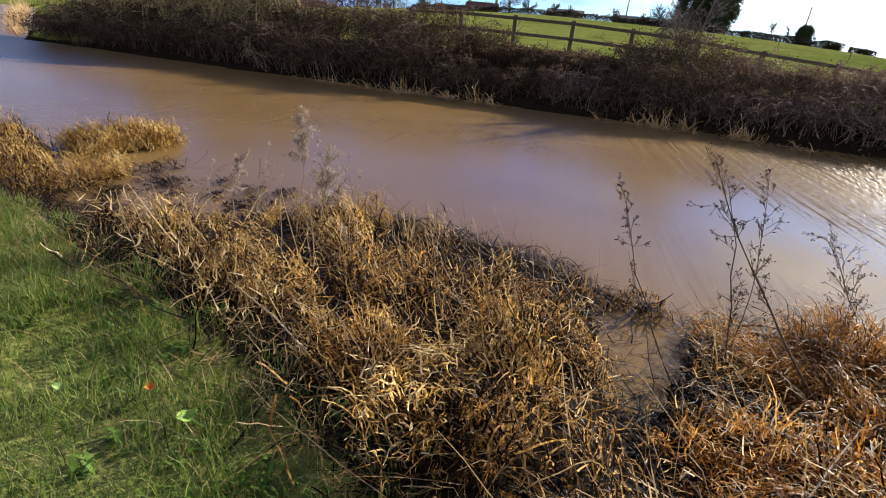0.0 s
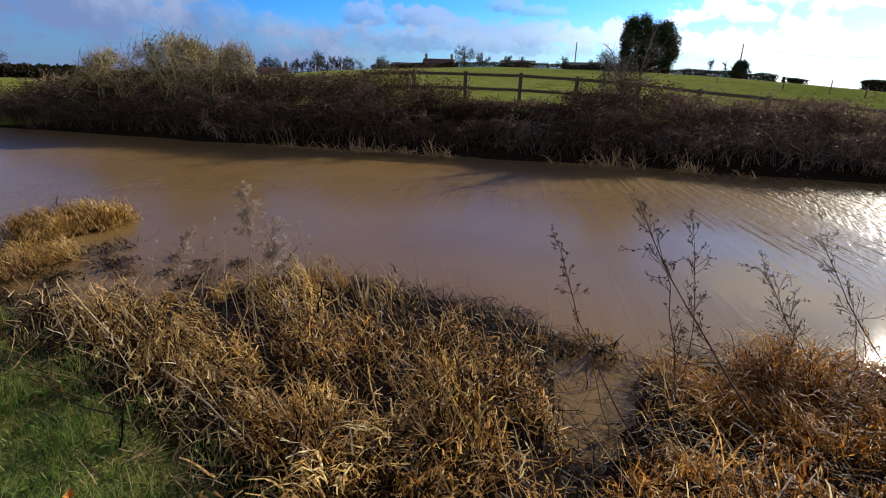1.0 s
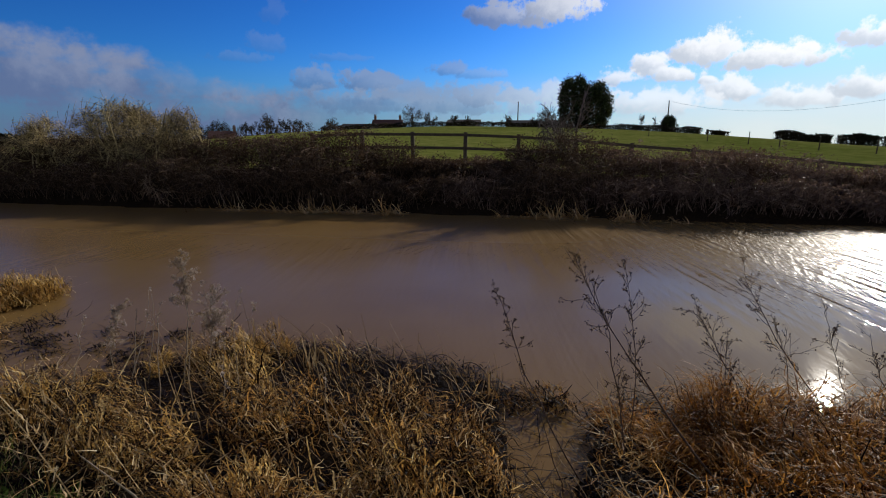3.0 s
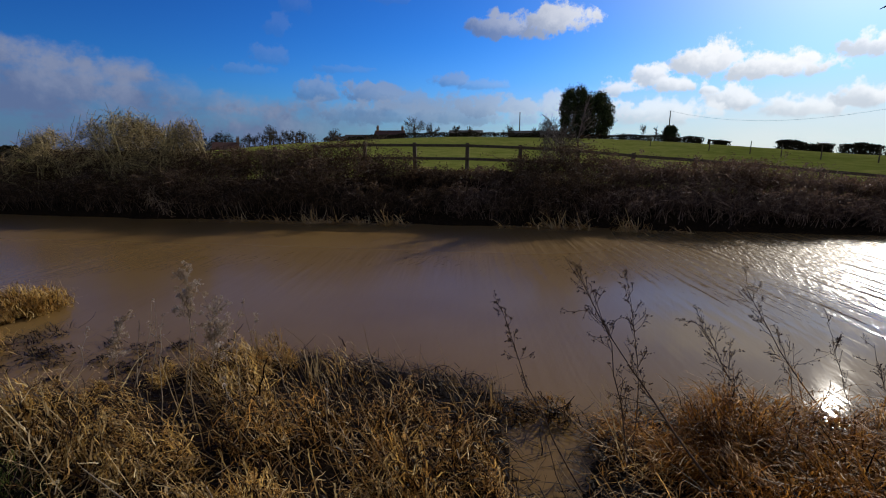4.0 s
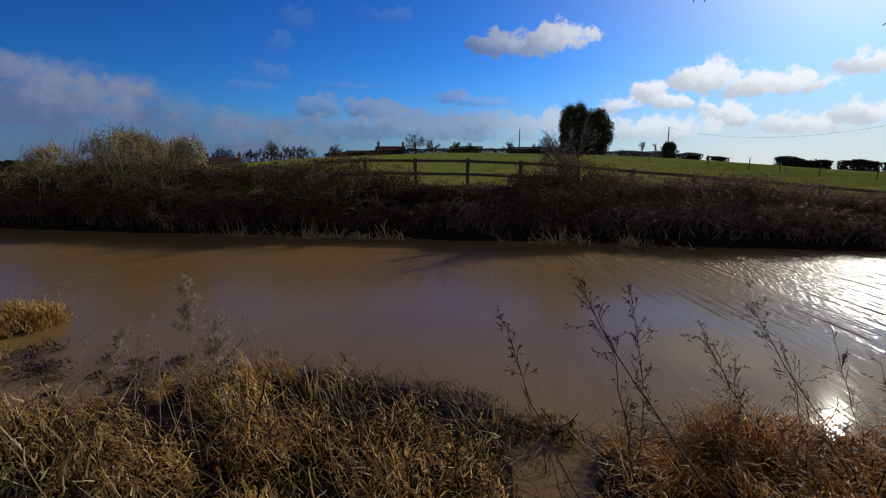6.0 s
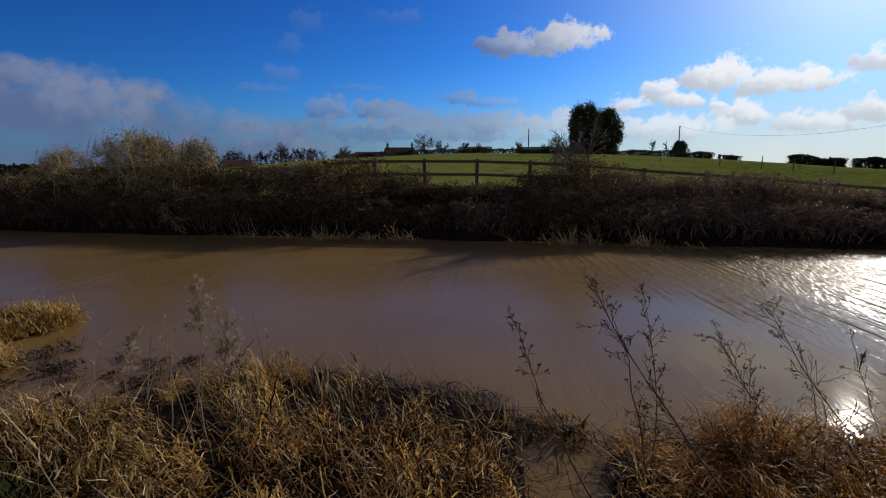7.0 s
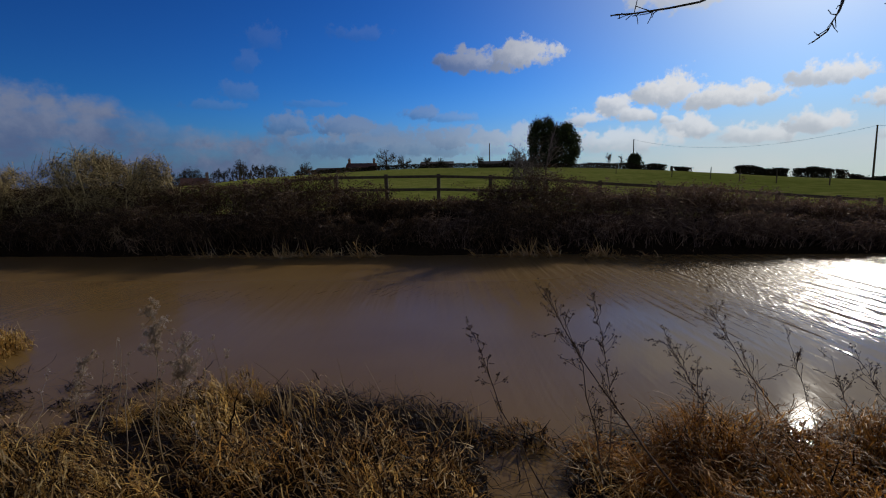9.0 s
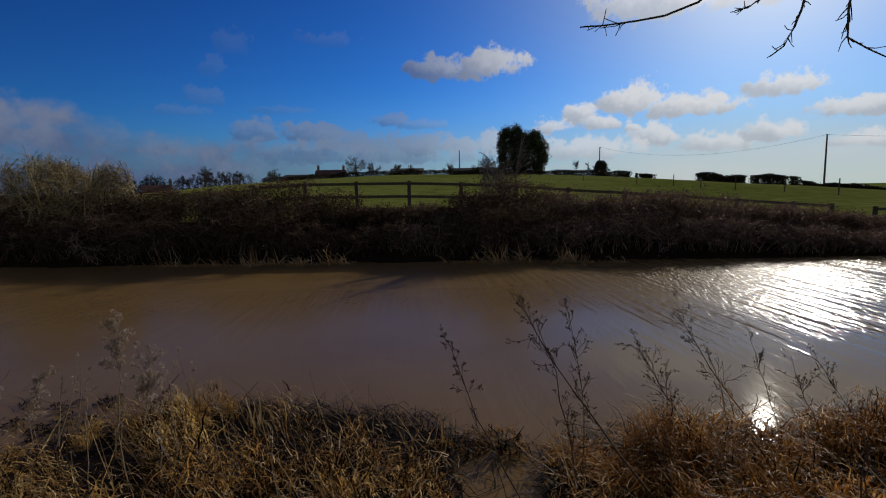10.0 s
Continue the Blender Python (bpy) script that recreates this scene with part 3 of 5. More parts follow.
def fallen(mat, x, y, label, tall=(0.06, 0.26), wide=(0.004, 0.012), high=0.10, tilt=1.2, name="reed_litter", lean=None, loose=0.2, crinkle=0.08):
    """Stems that lie or lean about on the mat, at all angles or mostly to one side."""
    count = len(x)
    z = np.maximum(ground_z(x, y), 0.0) + rng.random(count) * high
    heading = rng.uniform(0, 6.28, count) if lean is None else lean + rng.normal(0, 0.5, count)
    v, f = blades(np.stack([x, y, z], -1), heading, rng.normal(tilt, loose, count), rng.normal(0.1, 0.25, count), rng.uniform(*tall, count), rng.uniform(*wide, count), 4, 1.2, 0.5, 0.15, crinkle)
    v[:, 2] = np.maximum(v[:, 2], np.maximum(ground_z(v[:, 0], v[:, 1]), 0.0) + 0.006)
    return lay(v, f, name, mat, label, clump=rng.random(count))


def on_bank(x, y, inner=-0.1, outer=0.1):
    inland = near_edge(x) - y
    return ((inland > -outer) & (y > path_edge(x) + inner)).astype(float)


def wet_width(x):
    """How wide the dark sodden margin is between the dry reeds and the water."""
    return np.interp(x, [-6, -4, -2.8, -2.3, -1.95, -1.5, -1.1, -0.7, -0.3, 0.1, 1.0, 2.0, 4.0], [0.3, 0.45, 0.1, 0.4, 1.0, 1.3, 1.1, 0.75, 0.5, 0.3, 0.1, 0.15, 0.2])


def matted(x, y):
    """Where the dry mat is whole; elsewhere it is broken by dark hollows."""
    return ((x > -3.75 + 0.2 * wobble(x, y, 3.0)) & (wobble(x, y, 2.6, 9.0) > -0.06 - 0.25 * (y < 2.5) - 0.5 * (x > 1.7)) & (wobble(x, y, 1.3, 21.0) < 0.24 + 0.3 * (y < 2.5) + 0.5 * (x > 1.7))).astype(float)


def dry_inland(x, y):
    """Beside the verge the reeds have rotted down to dark litter."""
    return np.where(x < -0.3, smoothstep(y - path_edge(x), 0.2, np.where(x < -1.3, 0.8, 0.6)), 1.0)


def thinning(x, y):
    """Clumps thin out towards the water's edge and leave gaps."""
    inland = near_edge(x) - y - wet_width(x)
    return on_bank(x, y, 0.22, -0.1) * (0.05 + 0.14 * (x < -1.9) + 0.81 * smoothstep(inland, -0.1, 0.25)) * (0.03 + 0.97 * matted(x, y)) * (0.45 + 0.55 * dry_inland(x, y)) * (0.06 + 0.94 * smoothstep(x, -3.7, -3.0))


# tussocks: straw-coloured along the bank, turning rusty towards the inlet
x, y = scatter(700, -4.4, 0.15, 0.8, 4.7, thinning)
pale = rng.random(len(x)) < 0.9 - 0.75 * smoothstep(x + 0.4 * (y - 3), -2.2, -0.5)
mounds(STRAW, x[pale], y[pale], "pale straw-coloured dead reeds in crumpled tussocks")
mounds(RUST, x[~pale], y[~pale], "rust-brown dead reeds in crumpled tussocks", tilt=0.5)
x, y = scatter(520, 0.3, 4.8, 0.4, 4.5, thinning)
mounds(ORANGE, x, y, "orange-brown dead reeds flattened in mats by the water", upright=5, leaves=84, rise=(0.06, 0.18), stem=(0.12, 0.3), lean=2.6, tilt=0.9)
# a low spit of matted reed that shuts the inlet off from the canal, and the tufts on its towpath side
x = np.array([-0.12, 0.02, 0.16, 0.28, 0.40, 0.10, 0.33, 0.52, 0.62, 0.74, 0.58, 0.7, 0.84])
y = np.array([3.72, 3.68, 3.72, 3.66, 3.72, 3.82, 3.80, 2.52, 2.70, 2.88, 2.30, 2.42, 2.62])
mounds(RUST, x, y, "low matted brown reeds round the flooded inlet", upright=4, leaves=70, radius=0.13, rise=(0.04, 0.10), leaf=(0.06, 0.17), tilt=0.9)
# taller pale tufts at the water's edge
x = np.array([-3.3, -3.0, -2.75, -2.5, -2.35, -2.2, -2.05, -2.3, -2.6, -2.9])
y = near_edge(x) - np.array([0.3, 0.25, 0.2, 0.3, 0.18, 0.12, 0.16, 0.45, 0.5, 0.55])
mounds(GOLD, x, y, "taller tufts of pale reed at the water's edge", upright=30, leaves=90, radius=0.12, rise=(0.2, 0.32), stem=(0.2, 0.36), tilt=0.2)
# large hanging tussocks where the bank juts out
x = np.array([0.85, 1.05, 1.25, 1.45, 1.65, 1.3, 1.55, 1.85, 2.1, 2.85, 3.05, 3.3, 3.6, 1.0])
y = np.array([3.4, 3.2, 3.3, 3.4, 3.5, 3.05, 3.15, 3.4, 3.55, 3.75, 3.85, 3.95, 4.0, 2.95])
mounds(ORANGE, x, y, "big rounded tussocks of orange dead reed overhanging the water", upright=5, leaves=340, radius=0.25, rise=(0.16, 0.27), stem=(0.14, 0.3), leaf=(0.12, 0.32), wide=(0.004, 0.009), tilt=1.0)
# crumpled leaves and broken stems over the mat
x, y = scatter(6800, -3.2, 4.6, 0.8, 4.8, lambda a, b: on_bank(a, b, -0.2, 0.05) * (0.06 + 0.94 * (near_edge(a) - b > wet_width(a))) * (0.12 + 0.88 * matted(a, b)) * (0.6 + 0.4 * dry_inland(a, b)))
golden = x < rng.normal(-0.9, 0.8, len(x))
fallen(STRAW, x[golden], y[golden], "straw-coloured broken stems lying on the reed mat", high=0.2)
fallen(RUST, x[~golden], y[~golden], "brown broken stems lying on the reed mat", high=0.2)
x, y = scatter(7500, -3.3, 1.0, 0.9, 4.4, lambda a, b: on_bank(a, b, 0.1, -0.1) * (near_edge(a) - b > wet_width(a)) * (0.04 + 0.96 * matted(a, b)))
fallen(BLEACHED, x, y, "bright broken bits of straw caught in the reed mat", tall=(0.03, 0.10), wide=(0.004, 0.010), high=0.3, tilt=1.1, loose=0.5, crinkle=0.1)
# long slanting stems
x, y = scatter(700, -2.7, 0.9, 0.9, 4.3, lambda a, b: on_bank(a, b, 0.05, -0.05) * (0.15 + 0.85 * (near_edge(a) - b > wet_width(a) * 0.7)) * (0.35 + 0.65 * smoothstep(wobble(a, b, 1.0, 2.0), -0.2, 0.4)))
fallen(PALE, x, y, "long bleached reed stems slanting out of the mat", tall=(0.25, 0.62), wide=(0.004, 0.008), high=0.06, tilt=0.62, lean=3.1, loose=0.28, crinkle=0.03)
x, y = scatter(200, 0.2, 4.0, 0.9, 4.2, lambda a, b: on_bank(a, b, 0.05, -0.05))
fallen(PALE, x, y, "bleached reed stems lying across the orange mat", tall=(0.2, 0.55), wide=(0.004, 0.008), high=0.16, tilt=1.0, lean=2.7, loose=0.3, crinkle=0.03)
x, y = scatter(1300, -2.8, 0.6, 0.9, 2.8, lambda a, b: on_bank(a, b, -0.1) * (b - path_edge(a) < 0.6))
fallen(PALE, x, y, "bleached reed stems lying at all angles beside the verge", tall=(0.06, 0.34), wide=(0.003, 0.008), high=0.1, tilt=1.2)
# the sodden margin; the same near-black stems paint shade into the mat's hollows
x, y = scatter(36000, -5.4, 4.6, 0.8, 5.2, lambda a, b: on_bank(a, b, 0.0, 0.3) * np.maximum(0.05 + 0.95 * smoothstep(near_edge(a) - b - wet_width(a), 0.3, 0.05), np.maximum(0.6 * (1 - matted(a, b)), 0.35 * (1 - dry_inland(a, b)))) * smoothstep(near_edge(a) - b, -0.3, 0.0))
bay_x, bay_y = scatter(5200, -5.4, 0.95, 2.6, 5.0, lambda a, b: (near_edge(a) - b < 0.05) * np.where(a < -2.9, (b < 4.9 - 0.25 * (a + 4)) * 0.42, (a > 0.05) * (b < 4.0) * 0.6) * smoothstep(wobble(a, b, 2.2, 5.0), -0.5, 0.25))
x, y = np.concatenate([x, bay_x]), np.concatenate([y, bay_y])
fallen(SODDEN_SHADE, x, y, "dark wet dead stems matted along the water's edge and, as painted shade, in the mat's hollows", tall=(0.08, 0.34), wide=(0.004, 0.012), high=0.03, tilt=1.45, loose=0.14)
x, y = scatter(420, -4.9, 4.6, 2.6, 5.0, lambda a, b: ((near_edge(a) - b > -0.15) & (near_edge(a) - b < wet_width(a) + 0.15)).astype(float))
mounds(SODDEN_SHADE, x, y, "dark sodden reeds slumped in the shallows", upright=1, leaves=18, radius=0.14, rise=(0.02, 0.07), stem=(0.06, 0.16), leaf=(0.05, 0.16), tilt=0.9)
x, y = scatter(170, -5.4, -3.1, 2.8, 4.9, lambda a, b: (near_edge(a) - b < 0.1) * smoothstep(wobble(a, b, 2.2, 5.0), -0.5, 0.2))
mounds(SODDEN_SHADE, x, y, "dark rotting reeds in the flooded margin", upright=4, leaves=18, radius=0.14, rise=(0.03, 0.07), stem=(0.05, 0.14), leaf=(0.05, 0.14), tilt=0.9, sink=-0.06)
x, y = scatter(420, -2.1, 0.15, 2.8, 4.7, lambda a, b: ((near_edge(a) - b > -0.05) & (near_edge(a) - b < wet_width(a) + 0.1)).astype(float) * 0.45)
fallen(PALE, x, y, "thin drowned stems bent over the dark margin", tall=(0.1, 0.34), wide=(0.003, 0.006), high=0.02, tilt=0.75, lean=3.0, loose=0.35)
for (ax, ay), (bx, by) in (((0.69, 1.64), (1.08, 2.2)), ((-1.09, 1.45), (-1.84, 1.76)), ((-0.75, 1.3), (-1.25, 1.75))):
    p = np.array([[[ax, ay, float(ground_z(ax, ay)) + 0.03], [(ax + bx) / 2, (ay + by) / 2, float(ground_z((ax + bx) / 2, (ay + by) / 2)) + 0.16], [bx, by, float(ground_z(bx, by)) + 0.2]]])
    ob = new("dead_reed", mesh_of("dead_reed", *tubes(p, np.array([[0.005, 0.0045, 0.003]]), 6), PALE_STALK))
    tagged(ob, "long bleached stem lying across the reed mat", "reed", "fallen reeds on the bank")
# stems bowed over in arcs above the dark margin
for ax, ay, bx, by, top in ((-1.9, 4.15, -1.3, 4.2, 0.2), (-1.75, 4.2, -1.05, 4.05, 0.16), (-0.95, 4.25, -0.55, 4.1, 0.1), (-0.35, 4.05, -0.75, 4.3, 0.14), (-0.1, 3.9, -0.45, 4.25, 0.12)):
    u = np.linspace(0, 1, 9)
    p = np.stack([ax + (bx - ax) * u, ay + (by - ay) * u, 0.03 + top * np.sin(np.pi * u)], -1)
    ob = new("dead_reed", mesh_of("dead_reed", *tubes(p[None], np.linspace(0.005, 0.003, 9)[None], 6), STALK))
    tagged(ob, "dark wet stem bowed over in an arc", "reed", "fallen reeds on the bank")
# stiff upright stubs at the very edge
x = np.array([-2.32, -2.26, -1.75, -1.7, -0.14, -2.62])
x, y = np.repeat(x, 7) + rng.normal(0, 0.03, 42), np.repeat(near_edge(x) - np.array([0.3, 0.28, 0.45, 0.42, 0.3, 0.2]), 7) + rng.normal(0, 0.04, 42)
fallen(PALE, x, y, "stiff pale reed stubs at the water's edge", tall=(0.2, 0.36), wide=(0.010, 0.020), high=0.02, tilt=0.15, loose=0.1)
# the clump by the towpath further along, and the tongue of reeds out in the water
x, y = scatter(700, -9.5, -4.75, 1.6, 5.2, lambda a, b: ((near_edge(a) - b > 0.12) & (b > path_edge(a) + 0.15)).astype(float))
mounds(STRAW, x, y, "golden dead reeds in a thick bent clump", upright=12, leaves=40)


def tongue(a, b):
    u = (a + 6.25) * 0.35 + (b - 5.2) * 0.94
    across = np.abs((a + 6.25) * 0.94 - (b - 5.2) * 0.35)
    return ((np.abs(u) < 0.62) & (across < 0.33)).astype(float)


x, y = scatter(1100, -7.6, -4.2, 4.0, 6.4, tongue)
mounds(GOLD, x, y, "golden dead reeds standing in the shallow water", upright=12, leaves=46, rise=(0.10, 0.24), wide=(0.007, 0.016), sink=-0.06)
x, y = scatter(140, -5.8, -4.6, 3.4, 4.6, lambda a, b: (np.hypot((a + 5.35) * 1.4, b - 3.95) < 0.42).astype(float))
mounds(GOLD, x, y, "straggling golden reeds in the flooded margin", upright=8, leaves=18, sink=-0.06)


# ---- towpath grass ----
x, y = scatter(230000, -7.5, 3.0, -1.6, 2.5, lambda a, b: smoothstep(path_edge(a) - b, -0.35, 0.1) * (0.04 + 0.92 * smoothstep(b, -1.0, 0.2) * smoothstep(a, 2.2, 0.2) * smoothstep(a, -7.5, -4.5)) * (0.55 + 0.45 * (wobble(a, b, 2.0) > -0.4)))
z = ground_z(x, y) - 0.005
count = len(x)
v, f = blades(np.stack([x, y, z], -1), rng.uniform(0, 6.28, count), np.abs(rng.normal(0.3, 0.25, count)), rng.normal(0.6, 0.5, count), rng.uniform(0.03, 0.12, count) * (1 + 0.8 * wobble(x, y, 5.0, 4)), rng.uniform(0.002, 0.0055, count), 2, 0.9)
tagged(new("grass", mesh_of("grass", v, f, GREEN)), "short green grass on the towpath verge", "grass", kind="stuff")


x, y = scatter(15000, -4.4, 0.4, -0.3, 2.3, lambda a, b: 0.06 + 0.94 * smoothstep(np.abs(path_edge(a) - 0.06 - b), 0.42, 0.0) * smoothstep(wobble(a, b, 3.2, 8.0), -0.5, 0.3))
count = len(x)
v, f = blades(np.stack([x, y, ground_z(x, y)], -1), rng.uniform(0, 6.28, count), np.abs(rng.normal(0.8, 0.4, count)), rng.normal(0.8, 0.5, count), rng.uniform(0.06, 0.2, count), rng.uniform(0.002, 0.005, count), 3, 0.9)
lay(v, f, "dry_grass", PALE, "withered pale grass where the verge meets the reeds", "grass on the towpath")


def verge_plant(cx, cy, leaves, long, wide, label):
    """A low rosette of broad green leaves."""
    base = np.stack([cx + rng.normal(0, 0.03, leaves), cy + rng.normal(0, 0.03, leaves), np.full(leaves, float(ground_z(cx, cy)))], -1)
    v, f = blades(base, rng.uniform(0, 6.28, leaves), np.abs(rng.normal(0.5, 0.25, leaves)), rng.normal(0.8, 0.3, leaves), rng.uniform(0.6, 1.1, leaves) * long, rng.uniform(0.7, 1.2, leaves) * wide, 5, 0.25, 0.15)
    ring = v.reshape(leaves, 6, 2, 3)
    mid = ring.mean(2, keepdims=True)
    shape = np.array([0.25, 0.8, 1.1, 1.0, 0.6, 0.3])[None, :, None, None]
    ring = mid + (ring - mid) * shape / np.linspace(1, 0.15, 6)[None, :, None, None]
    thing = new("verge_plant")
    thing.location = (cx, cy, float(ground_z(cx, cy)))
    for leaf in ring - np.array(thing.location):
        part("leaf", mesh_of("leaf", leaf.reshape(-1, 3), f[:5], LEAF), thing)
    tagged(thing, label, "plant", "broad-leaved plants on the verge")


for _ in range(75):
    cx = rng.uniform(-2.7, -0.4)
    verge_plant(cx, float(path_edge(cx)) + rng.normal(-0.25, 0.2), int(rng.integers(6, 12)), rng.uniform(0.035, 0.08), rng.uniform(0.009, 0.02), "low broad-leaved green plant at the verge's edge")


def fallen_leaf(place, long, wide, turn, tone, label):
    m, n = material("fallen_leaf")
    geo = n.add("ShaderNodeNewGeometry")
    c = n.mix(n.smooth(n.noise(geo.outputs["Position"], 90.0, 3.0), 0.4, 0.65), tone, tuple(q * 0.7 for q in tone))
    finish(n, n.add("ShaderNodeBsdfPrincipled", None, Base_Color=c, Roughness=0.75, Specular_IOR_Level=0.15).outputs[0])
    u, q = np.meshgrid(np.linspace(0, 1, 9), np.linspace(-1, 1, 5))
    half = wide / 2 * np.sin(np.pi * u ** 0.8)
    pts = np.stack([(u - 0.5) * long, q * half, 0.012 * np.abs(q) + 0.01 * np.cos(u * 5)], -1).reshape(-1, 3)
    i = (np.arange(4)[:, None] * 9 + np.arange(8)[None, :]).ravel()
    ob = new("fallen_leaf", mesh_of("fallen_leaf", pts, np.stack([i, i + 1, i + 10, i + 9], -1), m))
    ob.matrix_world = pose(*place, 14, -10, turn)
    return tagged(ob, label, "leaf", "leaves lying on the verge")


YELLOW_AT, ORANGE_AT, SMALL_AT = (-1.45, 1.05), (-1.70, 1.13), (-2.0, 1.02)
fallen_leaf((*YELLOW_AT, float(ground_z(*YELLOW_AT)) + 0.07), 0.07, 0.055, 60, (0.27, 0.40, 0.08), "pale yellow-green broad leaf lying on grass")
fallen_leaf((*ORANGE_AT, float(ground_z(*ORANGE_AT)) + 0.05), 0.05, 0.04, 120, (0.55, 0.22, 0.04), "small curled orange leaf lying on grass")
fallen_leaf((*SMALL_AT, float(ground_z(*SMALL_AT)) + 0.05), 0.045, 0.035, 20, (0.28, 0.40, 0.12), "small pale green leaf lying on grass")


# ---- the far bank's scrub ----
def scrub(cx, cy, wide, deep, top, stems, mat=TWIG, leaf=1500, label="", leaf_mat=DEAD_LEAF):
    """A mound of arching canes, knit together by side twigs and clinging dead leaves, with a few sprigs standing out of it."""
    x, y = cx + rng.normal(0, wide * 0.55, stems), cy + rng.uniform(-deep, deep, stems)
    start = np.stack([x, y, np.maximum(ground_z(x, y), 0) - 0.03], -1)
    turn = rng.uniform(0, 6.28, stems)
    out = rng.uniform(0.1, 0.75, stems)
    lean = np.stack([out * np.cos(turn), out * np.sin(turn) - 0.12, np.ones(stems)], -1)
    crest = top + 0.16 * wobble(x, y, 1.3, cx)
    tall = np.maximum(crest - start[:, 2], 0.45) * rng.uniform(0.95, 1.75, stems)
    sprig = rng.random(stems) < 0.12
    p, r = strands(start, lean, tall, rng.uniform(0.005, 0.011, stems), 7, 0.16, -0.19)
    p2, r2 = branch_out(p, r, 5, 0.36, 0.6, 0.25, 0.6, 4, 0.25, -0.10)
    p3, r3 = branch_out(p2, r2, 3, 0.5, 0.6, 0.15, 0.7, 3, 0.2, -0.02)
    for line, limit, give in ((p, crest, np.where(sprig, 0.55, 0.12)), (p2, np.repeat(crest, 5), np.repeat(np.where(sprig, 0.55, 0.2), 5)), (p3, np.repeat(crest, 15), np.repeat(np.where(sprig, 0.6, 0.3), 15))):
        high = line[..., 2]
        line[..., 2] = np.where(high > limit[:, None], limit[:, None] + give[:, None] * (high - limit[:, None]), np.maximum(high, 0.02))
    thing = new("scrub_bush")
    thing.location = (cx, cy, float(ground_z(cx, cy)))
    shift = np.array(thing.location)
    v, f = join([tubes(p - shift, r), slivers(p2 - shift, 0.013), slivers(p3 - shift, 0.010)])
    tagged(part("twig_tangle", mesh_of("twig_tangle", v, f, mat), thing), kind="stuff")
    pick = rng.integers(0, p3.shape[0], leaf)
    spots = p3[pick, rng.integers(0, 3, leaf)] - shift + rng.normal(0, 0.05, (leaf, 3))
    inside = p[rng.integers(0, stems, leaf), rng.integers(2, 6, leaf)] - shift + rng.normal(0, 1, (leaf, 3)) * np.array([0.16, 0.16, 0.10])
    inside[:, 2] = np.clip(inside[:, 2], 0.03 - shift[2], top + 0.05 - shift[2])
    v, f = flakes(np.concatenate([spots, inside]), np.concatenate([rng.uniform(0.014, 0.036, leaf), rng.uniform(0.014, 0.036, leaf)]), 1.4)
    tagged(part("dead_foliage", mesh_of("dead_foliage", v, f, leaf_mat), thing), kind="stuff")
    return tagged(thing, label, "scrub", "scrub along the far bank")


SCRUB_TOP_X = [-22, -20, -18, -14, -10.6, -9.1, -7.9, -6.8, -5.8, -5.2, -4.5, -3.4, -2, -0.6, 0.3, 1.1, 1.8, 2.5, 3.2, 4.2, 5.2, 6.4, 8, 9.3, 10.4, 12, 17, 22]
SCRUB_TOP_Z = [1.0, 1.35, 1.75, 2.0, 1.95, 1.85, 1.9, 2.15, 2.2, 1.95, 1.6, 1.38, 1.35, 1.5, 1.9, 2.1, 2.0, 1.75, 1.5, 1.5, 1.7, 1.7, 1.5, 1.25, 1.0, 0.9, 0.75, 0.7]
for k, cx in enumerate(np.arange(-20.0, 23.0, 1.25)):
    top = float(np.interp(cx, SCRUB_TOP_X, SCRUB_TOP_Z)) + rng.uniform(-0.1, 0.1)
    # redder scrub towards positive x, its colours also lightened as painted glare haze
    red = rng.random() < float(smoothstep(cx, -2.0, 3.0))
    canes, litter = (HAZED_BRAMBLE, HAZED_BRAMBLE_LEAF) if red else (TWIG, DEAD_LEAF)
    scrub(cx, 15.05 + rng.uniform(-0.15, 0.1), 0.85, 0.45, top * rng.uniform(0.55, 0.72), 62, canes, 1500, label="reddish tangled bramble scrub overhanging the water, toned lighter as glare haze" if red else "dark tangled bramble scrub overhanging the water", leaf_mat=litter)
    scrub(cx + 0.5, 16.3 + rng.uniform(-0.15, 0.15), 0.85, 0.5, top, 72, canes, 2600, label="bare red-brown bramble scrub on the bank, toned lighter as glare haze" if red else "bare brown bramble and thorn scrub on the bank", leaf_mat=litter)


# ---- bare shrubs and trees ----
def rounded(p, half, tall):
    """Draws points that stray out of a dome back to its skin."""
    far = np.sqrt((p[..., 0] / half) ** 2 + (p[..., 1] / half) ** 2 + (p[..., 2] / tall) ** 2)
    keep = np.where(far > 0.62, 0.62 + 0.46 * np.tanh((far - 0.62) / 0.55), far) / np.maximum(far, 1e-6)
    return p * keep[..., None]


